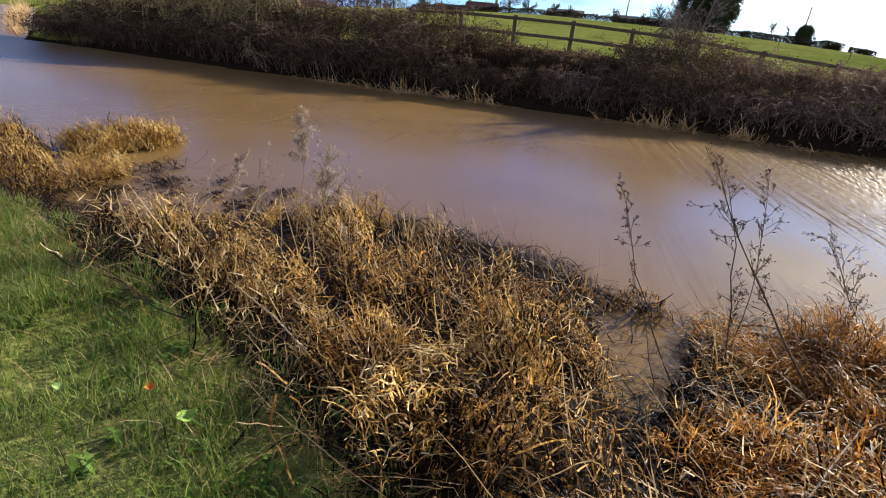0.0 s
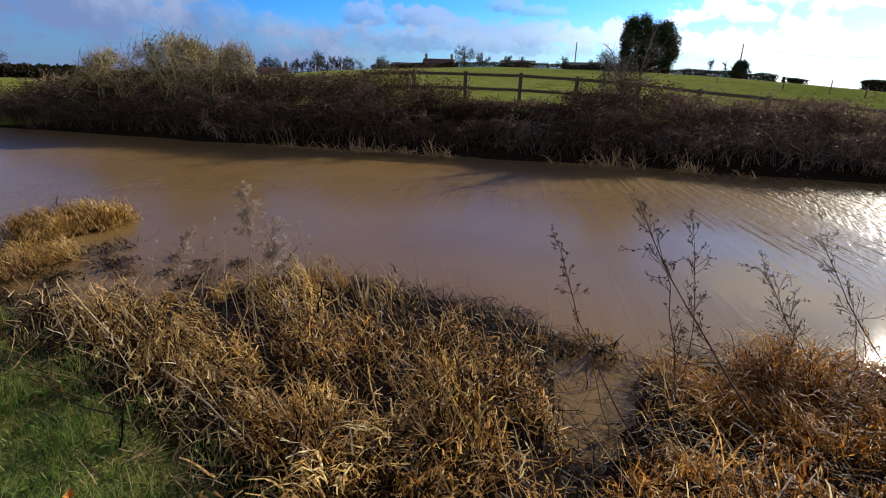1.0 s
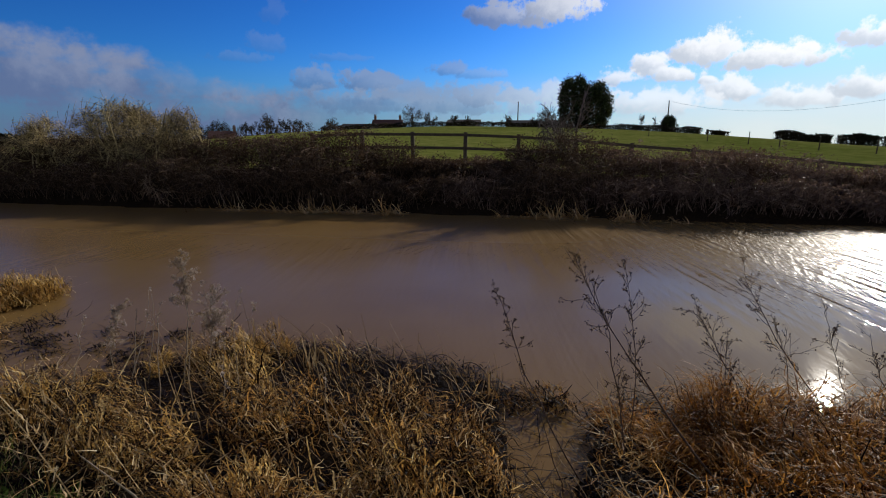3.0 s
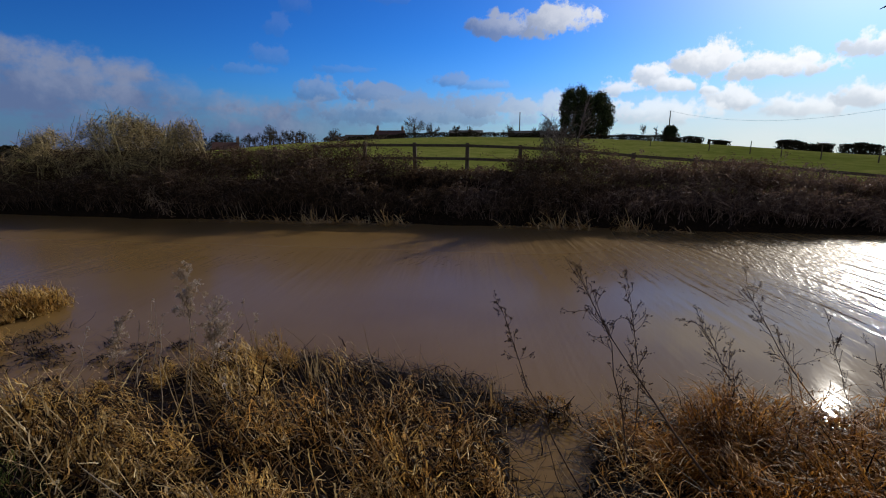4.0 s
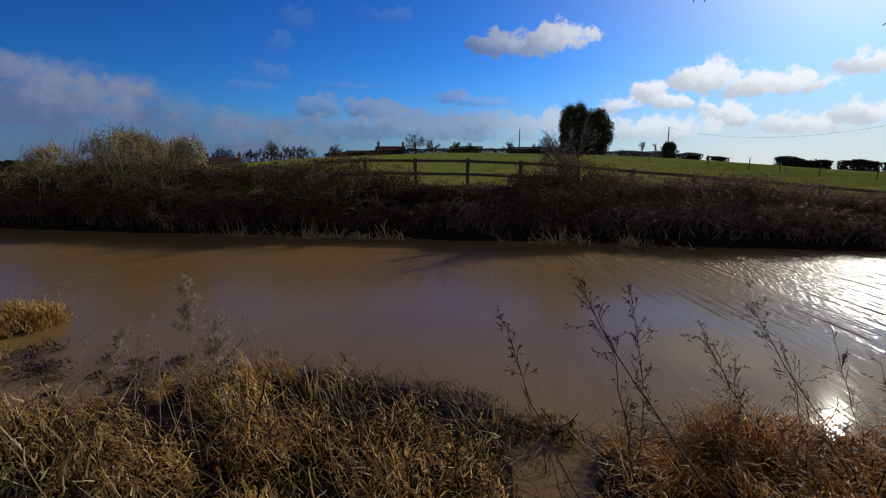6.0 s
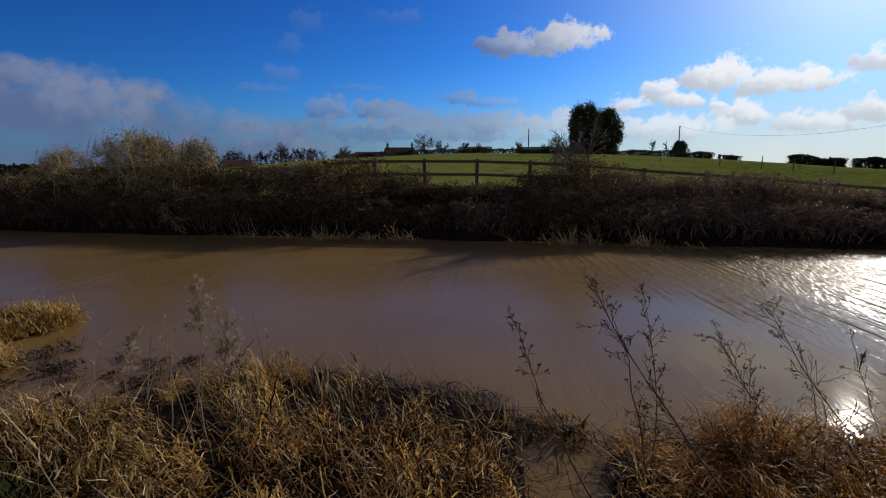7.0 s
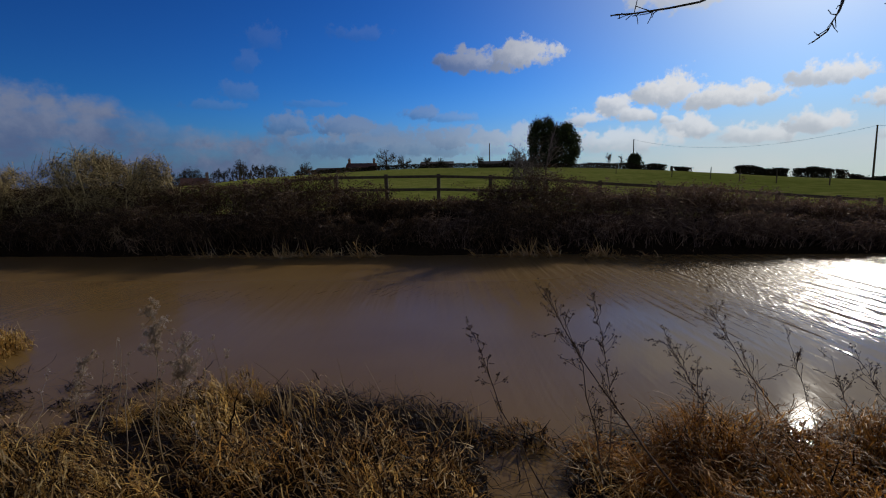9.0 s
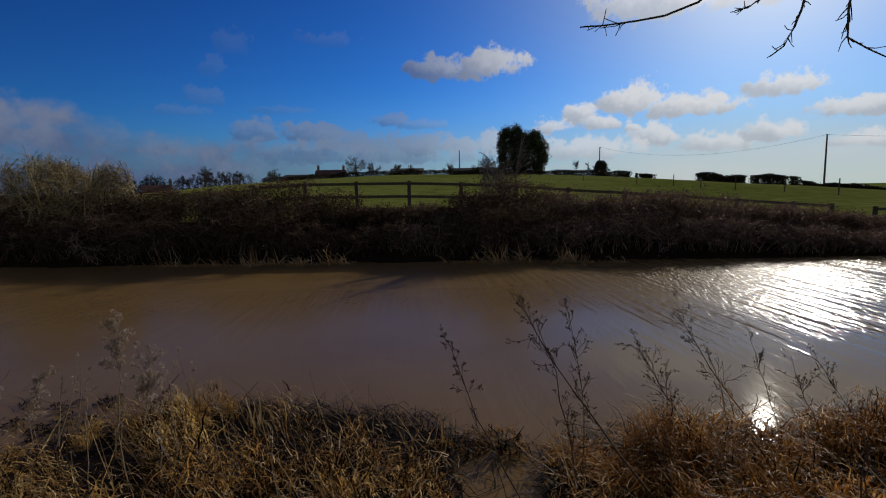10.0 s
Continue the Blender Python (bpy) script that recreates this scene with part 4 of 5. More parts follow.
def bare_tree(name, cx, cy, tall, stems, girth, spread, mat, levels, label, category="tree", group="", rise=0.04, foot=0.12, dome=None, fine=1.0):
    """Stems and three orders of branches; a dome (half width, height) rounds the crown off."""
    thing = new(name)
    thing.location = (cx, cy, float(ground_z(cx, cy)))
    start = rng.normal(0, foot if stems > 1 else 0.0, (stems, 3)) * np.array([1, 1, 0]) + np.array([0, 0, -0.05])
    aim = rng.normal(0, spread, (stems, 3)) * np.array([1, 1, 0.1]) + np.array([0, 0, 1.0])
    p, r = strands(start, aim, tall * rng.uniform(0.65, 1.0, stems), girth * rng.uniform(0.6, 1.0, stems), 6, 0.14, rise)
    if dome:
        p = rounded(p, *dome)
    for k in range(stems):
        part("trunk" if stems == 1 else "stem", mesh_of("stem", *tubes(p[k:k + 1], r[k:k + 1], 6), mat), thing)
    orders = []
    for n, (children, ratio, wild) in enumerate(levels):
        p, r = branch_out(p, r, children, ratio, wild, 0.3 if n == 0 else 0.15, 0.5, 4 if n < 2 else 3, 0.12, rise)
        if dome:
            p = rounded(p, *dome)
        orders.append((p, r))
    thick = 0.005 * fine * max(1.0, cy / 20)
    crown = [tubes(q, np.maximum(s, thick)) for q, s in orders[:-1]] + [slivers(orders[-1][0], thick * (2.5 if cy < 60 else 1.9))]
    tagged(part("crown", mesh_of("crown", *join(crown), mat), thing), kind="stuff")
    return tagged(thing, label, category, group)


BUSHY = [(11, 0.6, 0.65), (8, 0.5, 0.55), (5, 0.55, 0.6)]
for cx, cy, long, stems, spread, half, tall, label in [(-13.3, 16.0, 3.5, 28, 0.62, 2.15, 3.0, "tall rounded bare hawthorn with lichen-green twigs"), (-15.9, 15.9, 2.8, 20, 0.6, 1.8, 2.35, "rounded bare hawthorn with lichen-green twigs"), (-11.0, 16.1, 3.0, 13, 0.26, 0.95, 2.35, "slender bare shrub with upright pale twigs"), (-18.6, 16.2, 1.9, 9, 0.5, 1.4, 1.35, "low straggling bare hawthorn")]:
    bare_tree("hawthorn", cx, cy, long, stems, 0.035, spread, LICHEN, BUSHY, label, "bush", "shrubs on the far bank", foot=0.45, rise=0.02, dome=(half, tall))
bare_tree("sapling", 1.75, 16.9, 4.2, 6, 0.034, 0.34, GREY_TWIG, [(14, 0.40, 0.55), (8, 0.5, 0.5), (6, 0.5, 0.5)], "bare multi-stemmed sapling by the field fence", "tree", foot=0.05, dome=(1.35, 3.15), fine=0.6)


# ---- the field fence ----
POSTS = [(-11.9, 2.0), (-10.0, 2.1), (-8.4, 2.2), (-6.9, 2.28), (-5.17, 2.35), (-3.41, 2.35), (-1.65, 2.34), (0.12, 2.28), (1.95, 2.18), (3.68, 2.03), (5.55, 1.90), (7.4, 1.76), (9.25, 1.60), (11.1, 1.45), (12.35, 1.36), (13.75, 1.24), (15.5, 1.2), (17.3, 1.15), (19.1, 1.1)]
fence = new("field_fence")
fence.location = (0, 17.2, 1.0)


def bevelled(bm, amount=0.008):
    bmesh.ops.bevel(bm, geom=list(bm.edges), offset=amount, segments=1, affect="EDGES")


for k, (px, top) in enumerate(POSTS):
    bm = bmesh.new()
    base_z = float(ground_z(px, 17.2)) - 0.08
    box(bm, (-0.06, -0.05, base_z - 1.0), (0.06, 0.05, top - 1.0))
    bevelled(bm, 0.012)
    post = part("post", from_bm("post", bm, FENCE), fence)
    post.matrix_local = pose(px, rng.uniform(-0.02, 0.02), 0, rng.uniform(-1, 1), rng.uniform(-1.2, 1.2), 0)
    if k:
        ax, az = POSTS[k - 1]
        if abs(px - ax) < 2.2 and not (12.6 < px < 14) and px > -6:
            for drop in (0.09, 0.52):
                bm = bmesh.new()
                run = math.hypot(px - ax, top - az)
                box(bm, (-run / 2, -0.022, -0.045), (run / 2, 0.022, 0.045))
                bevelled(bm)
                rail = part("rail", from_bm("rail", bm, FENCE), fence)
                rail.matrix_local = pose((px + ax) / 2, -0.075, (top + az) / 2 - drop - 1.0, 0, math.degrees(-math.atan2(top - az, px - ax)), 0)
tagged(fence, "dark weathered post-and-rail fence along the pasture", "fence")


# ---- far conifers, hedges, trees ----
def conifer(cx, cy, wide, tall, label, name="cypress", count=16000, group="cypresses on the hill", mat=None):
    thing = new(name)
    gz = float(ground_z(cx, cy))
    thing.location = (cx, cy, gz)
    p, r = strands(np.array([[0, 0, -0.1]]), np.array([[0, 0, 1.0]]), np.array([tall * 0.8]), np.array([0.22]), 5, 0.02, 0.1)
    part("trunk", mesh_of("trunk", *tubes(p, r, 7), BARK), thing)
    clumps = max(40, count // 70)
    h, turn = rng.random(clumps) ** 0.85, rng.uniform(0, 6.28, clumps)
    outline = np.where(h < 0.3, 0.62 + 0.38 * h / 0.3, np.sqrt(np.maximum(1 - (np.maximum(h - 0.3, 0) / 0.76) ** 2.3, 0.03)))
    lump = 1 + 0.10 * np.sin(turn * 3 + cx + h * 5) + 0.10 * rng.normal(0, 1, clumps)
    rad = rng.uniform(0.35, 1.0, clumps) ** 0.4 * lump * outline * wide / 2
    middle = np.stack([rad * np.cos(turn), rad * np.sin(turn), h * tall * 0.96], -1)
    who = rng.integers(0, clumps, count)
    loose = rng.normal(0, 1, (count, 3)) * np.array([0.05, 0.05, 0.075]) * min(wide, tall)
    loose[:, 2] += 0.35 * np.abs(loose[:, 0] + loose[:, 1])
    spot = middle[who] + loose
    spot[:, 2] = np.maximum(spot[:, 2], 0.03)
    v, f = flakes(spot, rng.uniform(0.018, 0.05, count) * min(wide, tall) ** 0.8, 1.3)
    tagged(part("crown", mesh_of("crown", v, f, mat or CONIFER), thing), kind="stuff")
    return tagged(thing, label, "tree", group)


conifer(12.3, 117.0, 6.5, 10.5, "dense dark evergreen cypress on the hill", count=20000)
conifer(16.4, 117.5, 7.5, 9.2, "lower dense dark evergreen cypress beside its twin", count=20000)


def hedge(name, x0, y0, x1, y1, tall, thick, label, count=5000, mat=HEDGE, size=0.22):
    thing = new(name)
    mx, my = (x0 + x1) / 2, (y0 + y1) / 2
    thing.location = (mx, my, float(ground_z(mx, my)))
    t, s = rng.random(count), rng.normal(0, thick / 2.6, count)
    run = math.hypot(x1 - x0, y1 - y0)
    nx, ny = -(y1 - y0) / run, (x1 - x0) / run
    x, y = x0 + (x1 - x0) * t + nx * s, y0 + (y1 - y0) * t + ny * s
    h = rng.random(count) ** 0.8 * tall * (1 + 0.22 * wobble(x, y, 0.5))
    v, f = flakes(np.stack([x, y, ground_z(x, y) + h], -1) - np.array(thing.location), rng.uniform(0.6, 1.3, count) * size, 1.0)
    tagged(part("foliage", mesh_of("foliage", v, f, mat), thing), kind="stuff")
    return tagged(thing, label, "hedge", "hedges round the pasture")


def at_bearing(az, dist):
    return dist * math.sin(radians(az)), dist * math.cos(radians(az))


def far_hedge(a0, a1, d0, d1, tall, label, count=4000, thick=1.5):
    return hedge("hedge", *at_bearing(a0, d0), *at_bearing(a1, d1), tall, thick, label, count * 3 // 2, size=0.15)


far_hedge(-21, 11, 118, 116, 0.95, "long dark hedge along the crest of the hill", 9000)
far_hedge(10.5, 16.5, 116, 112, 1.15, "dark hedge on the crest of the hill", 3000)
far_hedge(16.7, 18.3, 112, 110, 1.15, "clipped dark hedge on the crest", 1300)
far_hedge(18.85, 19.05, 110, 110, 1.0, "small clipped hedge bush", 180)
far_hedge(19.4, 20.5, 110, 108, 1.0, "clipped dark hedge on the crest", 900)
far_hedge(24.7, 28.7, 98, 94, 1.35, "clipped flat-topped dark hedge beside the pasture", 3600, 1.2)
for a, b in ((29.35, 29.85), (30.2, 30.5), (30.62, 30.95), (31.1, 31.45), (31.6, 32.0), (32.5, 32.95)):
    far_hedge(a, b, 93, 92, rng.uniform(1.3, 1.5), "square-trimmed hedge bush beside the pasture", 420, 0.9)
for a in np.arange(33.4, 47.0, 0.9):
    far_hedge(a, a + rng.uniform(0.4, 0.8), 90, 89, rng.uniform(0.4, 0.8), "low ragged hedge beyond the pasture", 420, 1.4)
for az in np.arange(-35.5, -22.2, 0.85):
    x0, y0 = at_bearing(az + rng.uniform(-0.3, 0.3), rng.uniform(124, 134))
    conifer(x0, y0, rng.uniform(4.4, 6.4), rng.uniform(2.8, 4.0) + 0.6 * (az < -31), "dark round-headed tree in the belt beyond the field", "far_tree", 1500, "trees beyond the field", HEDGE)
hedge("tree_belt", *at_bearing(-66, 230), *at_bearing(-46, 200), 3.5, 8.0, "far dark belt of trees across the flat land", 14000, size=0.6)
hedge("tree_belt", *at_bearing(-48, 170), *at_bearing(-35, 150), 2.4, 8.0, "far dark trees behind the shrubs", 12000, size=0.5)

def round_tree(az, dist, tall, radius, label):
    """A bare tree with a short bole and a round head of twigs, far off."""
    cx, cy = at_bearing(az, dist)
    thing = new("bare_tree")
    thing.location = (cx, cy, float(ground_z(cx, cy)))
    middle = np.array([0.0, 0.0, tall - radius])
    p, r = strands(np.array([[0.0, 0.0, -0.2]]), np.array([[0.0, 0.0, 1.0]]), np.array([tall - radius + 0.2]), np.array([0.05 * tall]), 4, 0.05, 0.0)
    part("trunk", mesh_of("trunk", *tubes(p, r, 6), BARK), thing)
    limbs = 30
    aim = unit(rng.normal(0, 1, (limbs, 3)) + np.array([0, 0, 0.25]))
    start = np.repeat(p[:, -1], limbs, 0) - np.array([0, 0, 0.35 * radius])
    p, r = strands(start, aim, radius * rng.uniform(0.7, 1.15, limbs), np.full(limbs, 0.045), 4, 0.15, 0.06)
    p2, r2 = branch_out(p, r, 8, 0.5, 0.6, 0.25, 0.6, 4, 0.15, 0.03)
    p3, r3 = branch_out(p2, r2, 7, 0.5, 0.7, 0.2, 0.7, 3, 0.15, 0.02)
    lines = []
    for q in (p, p2, p3):
        off = (q - middle) / (radius * np.array([1.0, 1.0, 0.95]))
        far = np.linalg.norm(off, axis=-1, keepdims=True)
        lines.append(middle + off * np.where(far > 0.9, (0.9 + 0.2 * (far - 0.9)) / np.maximum(far, 1e-6), 1.0) * radius)
    v, f = join([tubes(lines[0], np.maximum(r, 0.035)), slivers(lines[1], 0.055), slivers(lines[2], 0.045)])
    tagged(part("crown", mesh_of("crown", v, f, BARK), thing), kind="stuff")
    return tagged(thing, label, "tree", "far bare trees")


round_tree(-11.2, 117, 5.6, 2.6, "bare round-headed tree on the hill")
round_tree(-9.3, 117, 3.6, 1.8, "low bare round-headed tree on the hill")
round_tree(-6.6, 117, 2.9, 1.1, "small bare tree on the hill")
round_tree(-5.2, 117, 2.7, 1.1, "small bare tree on the hill")
round_tree(-1.0, 117, 3.2, 1.5, "bare bushy tree on the hill")
round_tree(1.9, 117, 2.6, 1.1, "small bare tree on the hill")
round_tree(3.3, 116, 5.0, 2.4, "bare tree beside the dark cypresses")
round_tree(-20.0, 116, 3.5, 1.8, "dark bare tree by the farm roofs")
round_tree(-26.5, 116, 5.0, 1.9, "dark bare tree in the field's tree belt")
round_tree(-53.0, 190, 10.0, 4.0, "far bare tree across flat land")
for az, tall, spread, name in ((12.9, 4.4, 0.12, "thin upright bare tree on the crest"), (14.3, 3.2, 0.16, "small upright bare tree on the crest")):
    x0, y0 = at_bearing(az, 117)
    bare_tree("bare_tree", x0, y0, tall, 3, 0.06, spread, BARK, [(7, 0.35, 0.4), (5, 0.5, 0.5), (5, 0.5, 0.6)], name, "tree", "far bare trees")
conifer_x, conifer_y = at_bearing(15.4, 118)
shrub = conifer(conifer_x, conifer_y, 2.8, 3.3, "small dark evergreen bush on the crest")


# ---- houses on the hill ----
def house(cx, cy, long, deep, eaves, ridge, turn, wall, roof, label, chimneys=(), windows=0, up=0.0):
    thing = new("house")
    eaves, ridge = eaves + up, ridge + up
    gz = float(ground_z(cx, cy)) - 0.2
    thing.matrix_world = pose(cx, cy, gz, 0, 0, turn)
    bm = bmesh.new()
    box(bm, (-long / 2, -deep / 2, 0), (long / 2, deep / 2, eaves))
    part("wall", from_bm("wall", bm, wall), thing)
    bm = bmesh.new()
    o = 0.25
    ends = []
    for sx in (-1, 1):
        ends.append([bm.verts.new((sx * (long / 2 + o), yy, zz)) for yy, zz in ((-deep / 2 - o, eaves - 0.1), (0, ridge), (deep / 2 + o, eaves - 0.1), (deep / 2 + o, eaves - 0.3), (0, ridge - 0.2), (-deep / 2 - o, eaves - 0.3))])
    for k in range(6):
        bm.faces.new((ends[0][k], ends[0][(k + 1) % 6], ends[1][(k + 1) % 6], ends[1][k]))
    bm.faces.new(ends[0][::-1])
    bm.faces.new(ends[1])
    bmesh.ops.recalc_face_normals(bm, faces=bm.faces)
    top = part("roof", from_bm("roof", bm, roof), thing)
    for sx in (-1, 1):
        bm = bmesh.new()
        pts = [bm.verts.new((sx * long / 2, yy, zz)) for yy, zz in ((-deep / 2, eaves), (0, ridge - 0.25), (deep / 2, eaves))]
        pts2 = [bm.verts.new((sx * (long / 2 - 0.2), q.co.y, q.co.z)) for q in pts]
        bm.faces.new(pts)
        bm.faces.new(pts2)
        for k in range(3):
            bm.faces.new((pts[k], pts[(k + 1) % 3], pts2[(k + 1) % 3], pts2[k]))
        bmesh.ops.recalc_face_normals(bm, faces=bm.faces)
        part("gable", from_bm("gable", bm, wall), thing)
    for c in chimneys:
        bm = bmesh.new()
        box(bm, (c - 0.3, -0.25, ridge - 0.5), (c + 0.3, 0.25, ridge + 1.0))
        box(bm, (c - 0.36, -0.31, ridge + 0.85), (c + 0.36, 0.31, ridge + 1.0))
        for q in (-0.13, 0.13):
            box(bm, (c + q - 0.08, -0.08, ridge + 1.0), (c + q + 0.08, 0.08, ridge + 1.3))
        part("chimney", from_bm("chimney", bm, BRICK), top)
    for k in range(windows):
        xx = -long / 2 + long * (k + 0.5) / windows
        bm = bmesh.new()
        box(bm, (xx - 0.45, -deep / 2 - 0.03, eaves - 1.5), (xx + 0.45, -deep / 2 + 0.05, eaves - 0.4))
        part("window", from_bm("window", bm, GLASS_DARK), thing)
    return tagged(thing, label, "house", "houses on the hill")


def house_at(az, dist, *rest, **more):
    x0, y0 = at_bearing(az, dist)
    return house(x0, y0, *rest, **more)


house_at(-13.9, 140, 7.5, 5, 1.6, 3.1, 6, BRICK, TILE, "long low brick house with a tiled roof and two chimneys", chimneys=(-3.3, 3.3), windows=3, up=0.4)
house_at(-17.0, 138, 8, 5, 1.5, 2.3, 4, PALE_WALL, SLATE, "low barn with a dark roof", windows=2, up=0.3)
house_at(-30.8, 122, 5, 4, 1.0, 2.4, 30, BRICK, TILE, "brick cottage with a red tiled roof", chimneys=(2.5,), windows=2)
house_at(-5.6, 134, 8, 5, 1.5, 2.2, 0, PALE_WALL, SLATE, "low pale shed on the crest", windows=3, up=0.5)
house_at(2.0, 136, 14, 6, 1.6, 2.8, -3, BRICK, SLATE, "long dark-roofed barn on the crest")


# ---- telegraph poles and wire ----
def telegraph_pole(az, dist, top_el, label):
    x0, y0 = at_bearing(az, dist)
    gz = float(ground_z(x0, y0))
    tall = 2.0 + dist * math.tan(radians(top_el)) - gz
    thing = new("telegraph_pole")
    thing.location = (x0, y0, gz)
    p = np.array([[[0, 0, -0.3], [0, 0, tall / 2], [0, 0, tall]]], float)
    part("pole", mesh_of("pole", *tubes(p, np.array([[0.16, 0.14, 0.11]]), 8), FENCE), thing)
    bm = bmesh.new()
    box(bm, (-0.14, -0.14, tall - 0.02), (0.14, 0.14, tall + 0.05))
    part("cap", from_bm("cap", bm, FENCE), thing)
    tagged(thing, label, "pole", "telegraph poles")
    return Vector((x0, y0, gz + tall))


telegraph_pole(0.2, 140, 4.3, "slim wooden telegraph pole on the hill")
top_mid = telegraph_pole(15.25, 135, 4.2, "slim wooden telegraph pole on the crest")
top_near = telegraph_pole(34.9, 105, 4.3, "tall wooden telegraph pole beyond the pasture")
top_out = telegraph_pole(58.0, 110, 4.3, "wooden telegraph pole further along the line")


def wire(a, b, sag):
    u = np.linspace(0, 1, 25)
    p = np.outer(1 - u, a) + np.outer(u, b)
    p[:, 2] -= sag * 4 * u * (1 - u)
    v, f = tubes(p[None], np.full((1, 25), 0.016), 4)
    tagged(new("overhead_wire", mesh_of("overhead_wire", v, f, WIRE)), "thin black overhead wire slung between poles", "wire", "overhead wires")


wire(top_mid, top_near, 2.6)
wire(top_near, top_out, 1.6)

for az, dist, tall in ((13.6, 70, 1.1), (19.0, 62, 1.1), (22.5, 58, 1.2), (25.0, 55, 1.1), (28.0, 52, 1.2), (32.0, 50, 1.1), (36.0, 46, 1.2)):
    x0, y0 = at_bearing(az, dist)
    p = np.array([[[x0, y0, float(ground_z(x0, y0)) - 0.1], [x0 + 0.03, y0, float(ground_z(x0, y0)) + tall]]])
    tagged(new("field_stake", mesh_of("field_stake", *tubes(p, np.array([[0.05, 0.04]]), 6), FENCE)), "short wooden stake standing in the pasture", "stake", "stakes in the pasture")


# ---- dry grass along the top of the far bank ----
x, y = scatter(9000, -11.0, 22.0, 16.3, 18.2, lambda a, b: 0.35 + 0.65 * (wobble(a, b, 0.8, 6.0) > 0))
count = len(x)
v, f = blades(np.stack([x, y, ground_z(x, y) - 0.02], -1), rng.uniform(0, 6.28, count), np.abs(rng.normal(0.4, 0.3, count)), rng.normal(0.9, 0.5, count), rng.uniform(0.15, 0.5, count), rng.uniform(0.006, 0.014, count), 3, 0.8)
lay(v, f, "bank_grass", PALE, "pale dry grass along the top of the far bank", "grass on the far bank")


# ---- dry stems at the far waterline ----
def waterline_reeds(x0, x1, count, tall, label):
    x = rng.uniform(x0, x1, count)
    x = x + 0.2 * np.sin(x * 5.0) + 0.13 * np.sin(x * 13.0)
    y = far_edge(x) + rng.normal(-0.32, 0.16, count)
    z = np.maximum(ground_z(x, y), -0.1)
    heading = np.where(rng.random(count) < 0.6, 3.4 + rng.normal(0, 0.6, count), rng.uniform(0, 6.28, count))
    v, f = blades(np.stack([x, y, z], -1), heading, np.abs(rng.normal(0.95, 0.4, count)), rng.normal(0.9, 0.9, count), rng.uniform(0.15, 1.0, count) ** 1.5 * tall * (1.15 + 0.7 * wobble(x, y, 1.5)), rng.uniform(0.018, 0.042, count), 4, 0.8, 0.55, 0.6)
    v[:, 2] = np.maximum(v[:, 2], 0.01)
    tagged(new("waterline_reeds", mesh_of("waterline_reeds", v, f, BLEACHED)), label, "reeds", "reeds at the far waterline", "stuff")


waterline_reeds(-46.0, -22.5, 2600, 0.9, "tall pale reeds on the bank where the canal bends away")
waterline_reeds(-9.0, -6.4, 300, 0.55, "pale dead reed stems at the foot of the far bank")
waterline_reeds(-6.4, -3.0, 1100, 0.55, "pale dead reed stems at the foot of the far bank")
waterline_reeds(-0.2, 0.9, 340, 0.32, "pale bent reeds at the foot of the far bank")
waterline_reeds(0.95, 2.05, 560, 0.6, "thick clump of pale bent reeds at the far waterline")
waterline_reeds(2.75, 3.3, 200, 0.6, "small brown clump of dead reeds at the far waterline")
waterline_reeds(3.0, 4.6, 160, 0.4, "thin pale reeds at the foot of the far bank")


# ---- bare branches that hang out of the far scrub ----
def hanging_branch(line, girth, twigs, label, mat):
    """A crooked dead branch with side twigs, its thick end in the bank."""
    pts = np.array([line], float)
    thing = new("dead_branch")
    thing.location = line[0]
    pts = pts - pts[:, :1]
    r = girth * np.linspace(1, 0.4, len(line))[None]
    part("stem", mesh_of("stem", *tubes(pts, r, 6), mat), thing)
    if twigs:
        q, q_r = branch_out(pts, r, twigs, 0.4, 0.6, 0.25, 0.6, 4, 0.25, -0.03)
        q2, q2_r = branch_out(q, q_r, 4, 0.5, 0.6, 0.2, 0.7, 3, 0.2, 0.0)
        tagged(part("twig_spray", mesh_of("twig_spray", *join([tubes(q, np.maximum(q_r, 0.007)), tubes(q2, np.maximum(q2_r, 0.005))]), mat), thing), kind="stuff")
    tagged(thing, label, "branch", "dead branches on the far bank")


BLEACHED_WOOD = bark_material("bleached_wood", (0.20, 0.13, 0.08), (0.44, 0.31, 0.19))
hanging_branch([(-11.5, 14.75, 0.95), (-11.2, 14.35, 0.92), (-10.85, 14.1, 0.66), (-10.5, 13.95, 0.30)], 0.015, 14, "bleached dead branch with side twigs hanging to the water", BLEACHED_WOOD)
hanging_branch([(-11.3, 14.7, 0.8), (-11.0, 14.2, 0.62), (-10.3, 14.0, 0.46)], 0.012, 11, "bleached dead branch with side twigs hanging to the water", BLEACHED_WOOD)
hanging_branch([(-8.95, 14.6, 0.75), (-8.6, 14.1, 0.38), (-8.35, 13.9, 0.12)], 0.012, 0, "thin pale dead stem slanting into the water", BLEACHED_WOOD)
hanging_branch([(-8.5, 14.5, 0.72), (-8.2, 14.1, 0.36), (-8.1, 13.95, 0.1)], 0.011, 0, "thin pale dead stem slanting into the water", BLEACHED_WOOD)
hanging_branch([(4.55, 14.7, 1.15), (4.78, 14.3, 1.0), (5.07, 14.2, 0.6)], 0.010, 0, "thin pale cane sticking out of the brambles", BLEACHED_WOOD)
hanging_branch([(5.3, 14.8, 1.5), (5.45, 14.4, 1.48), (5.66, 14.3, 1.28)], 0.010, 0, "thin pale cane sticking out of the brambles", BLEACHED_WOOD)


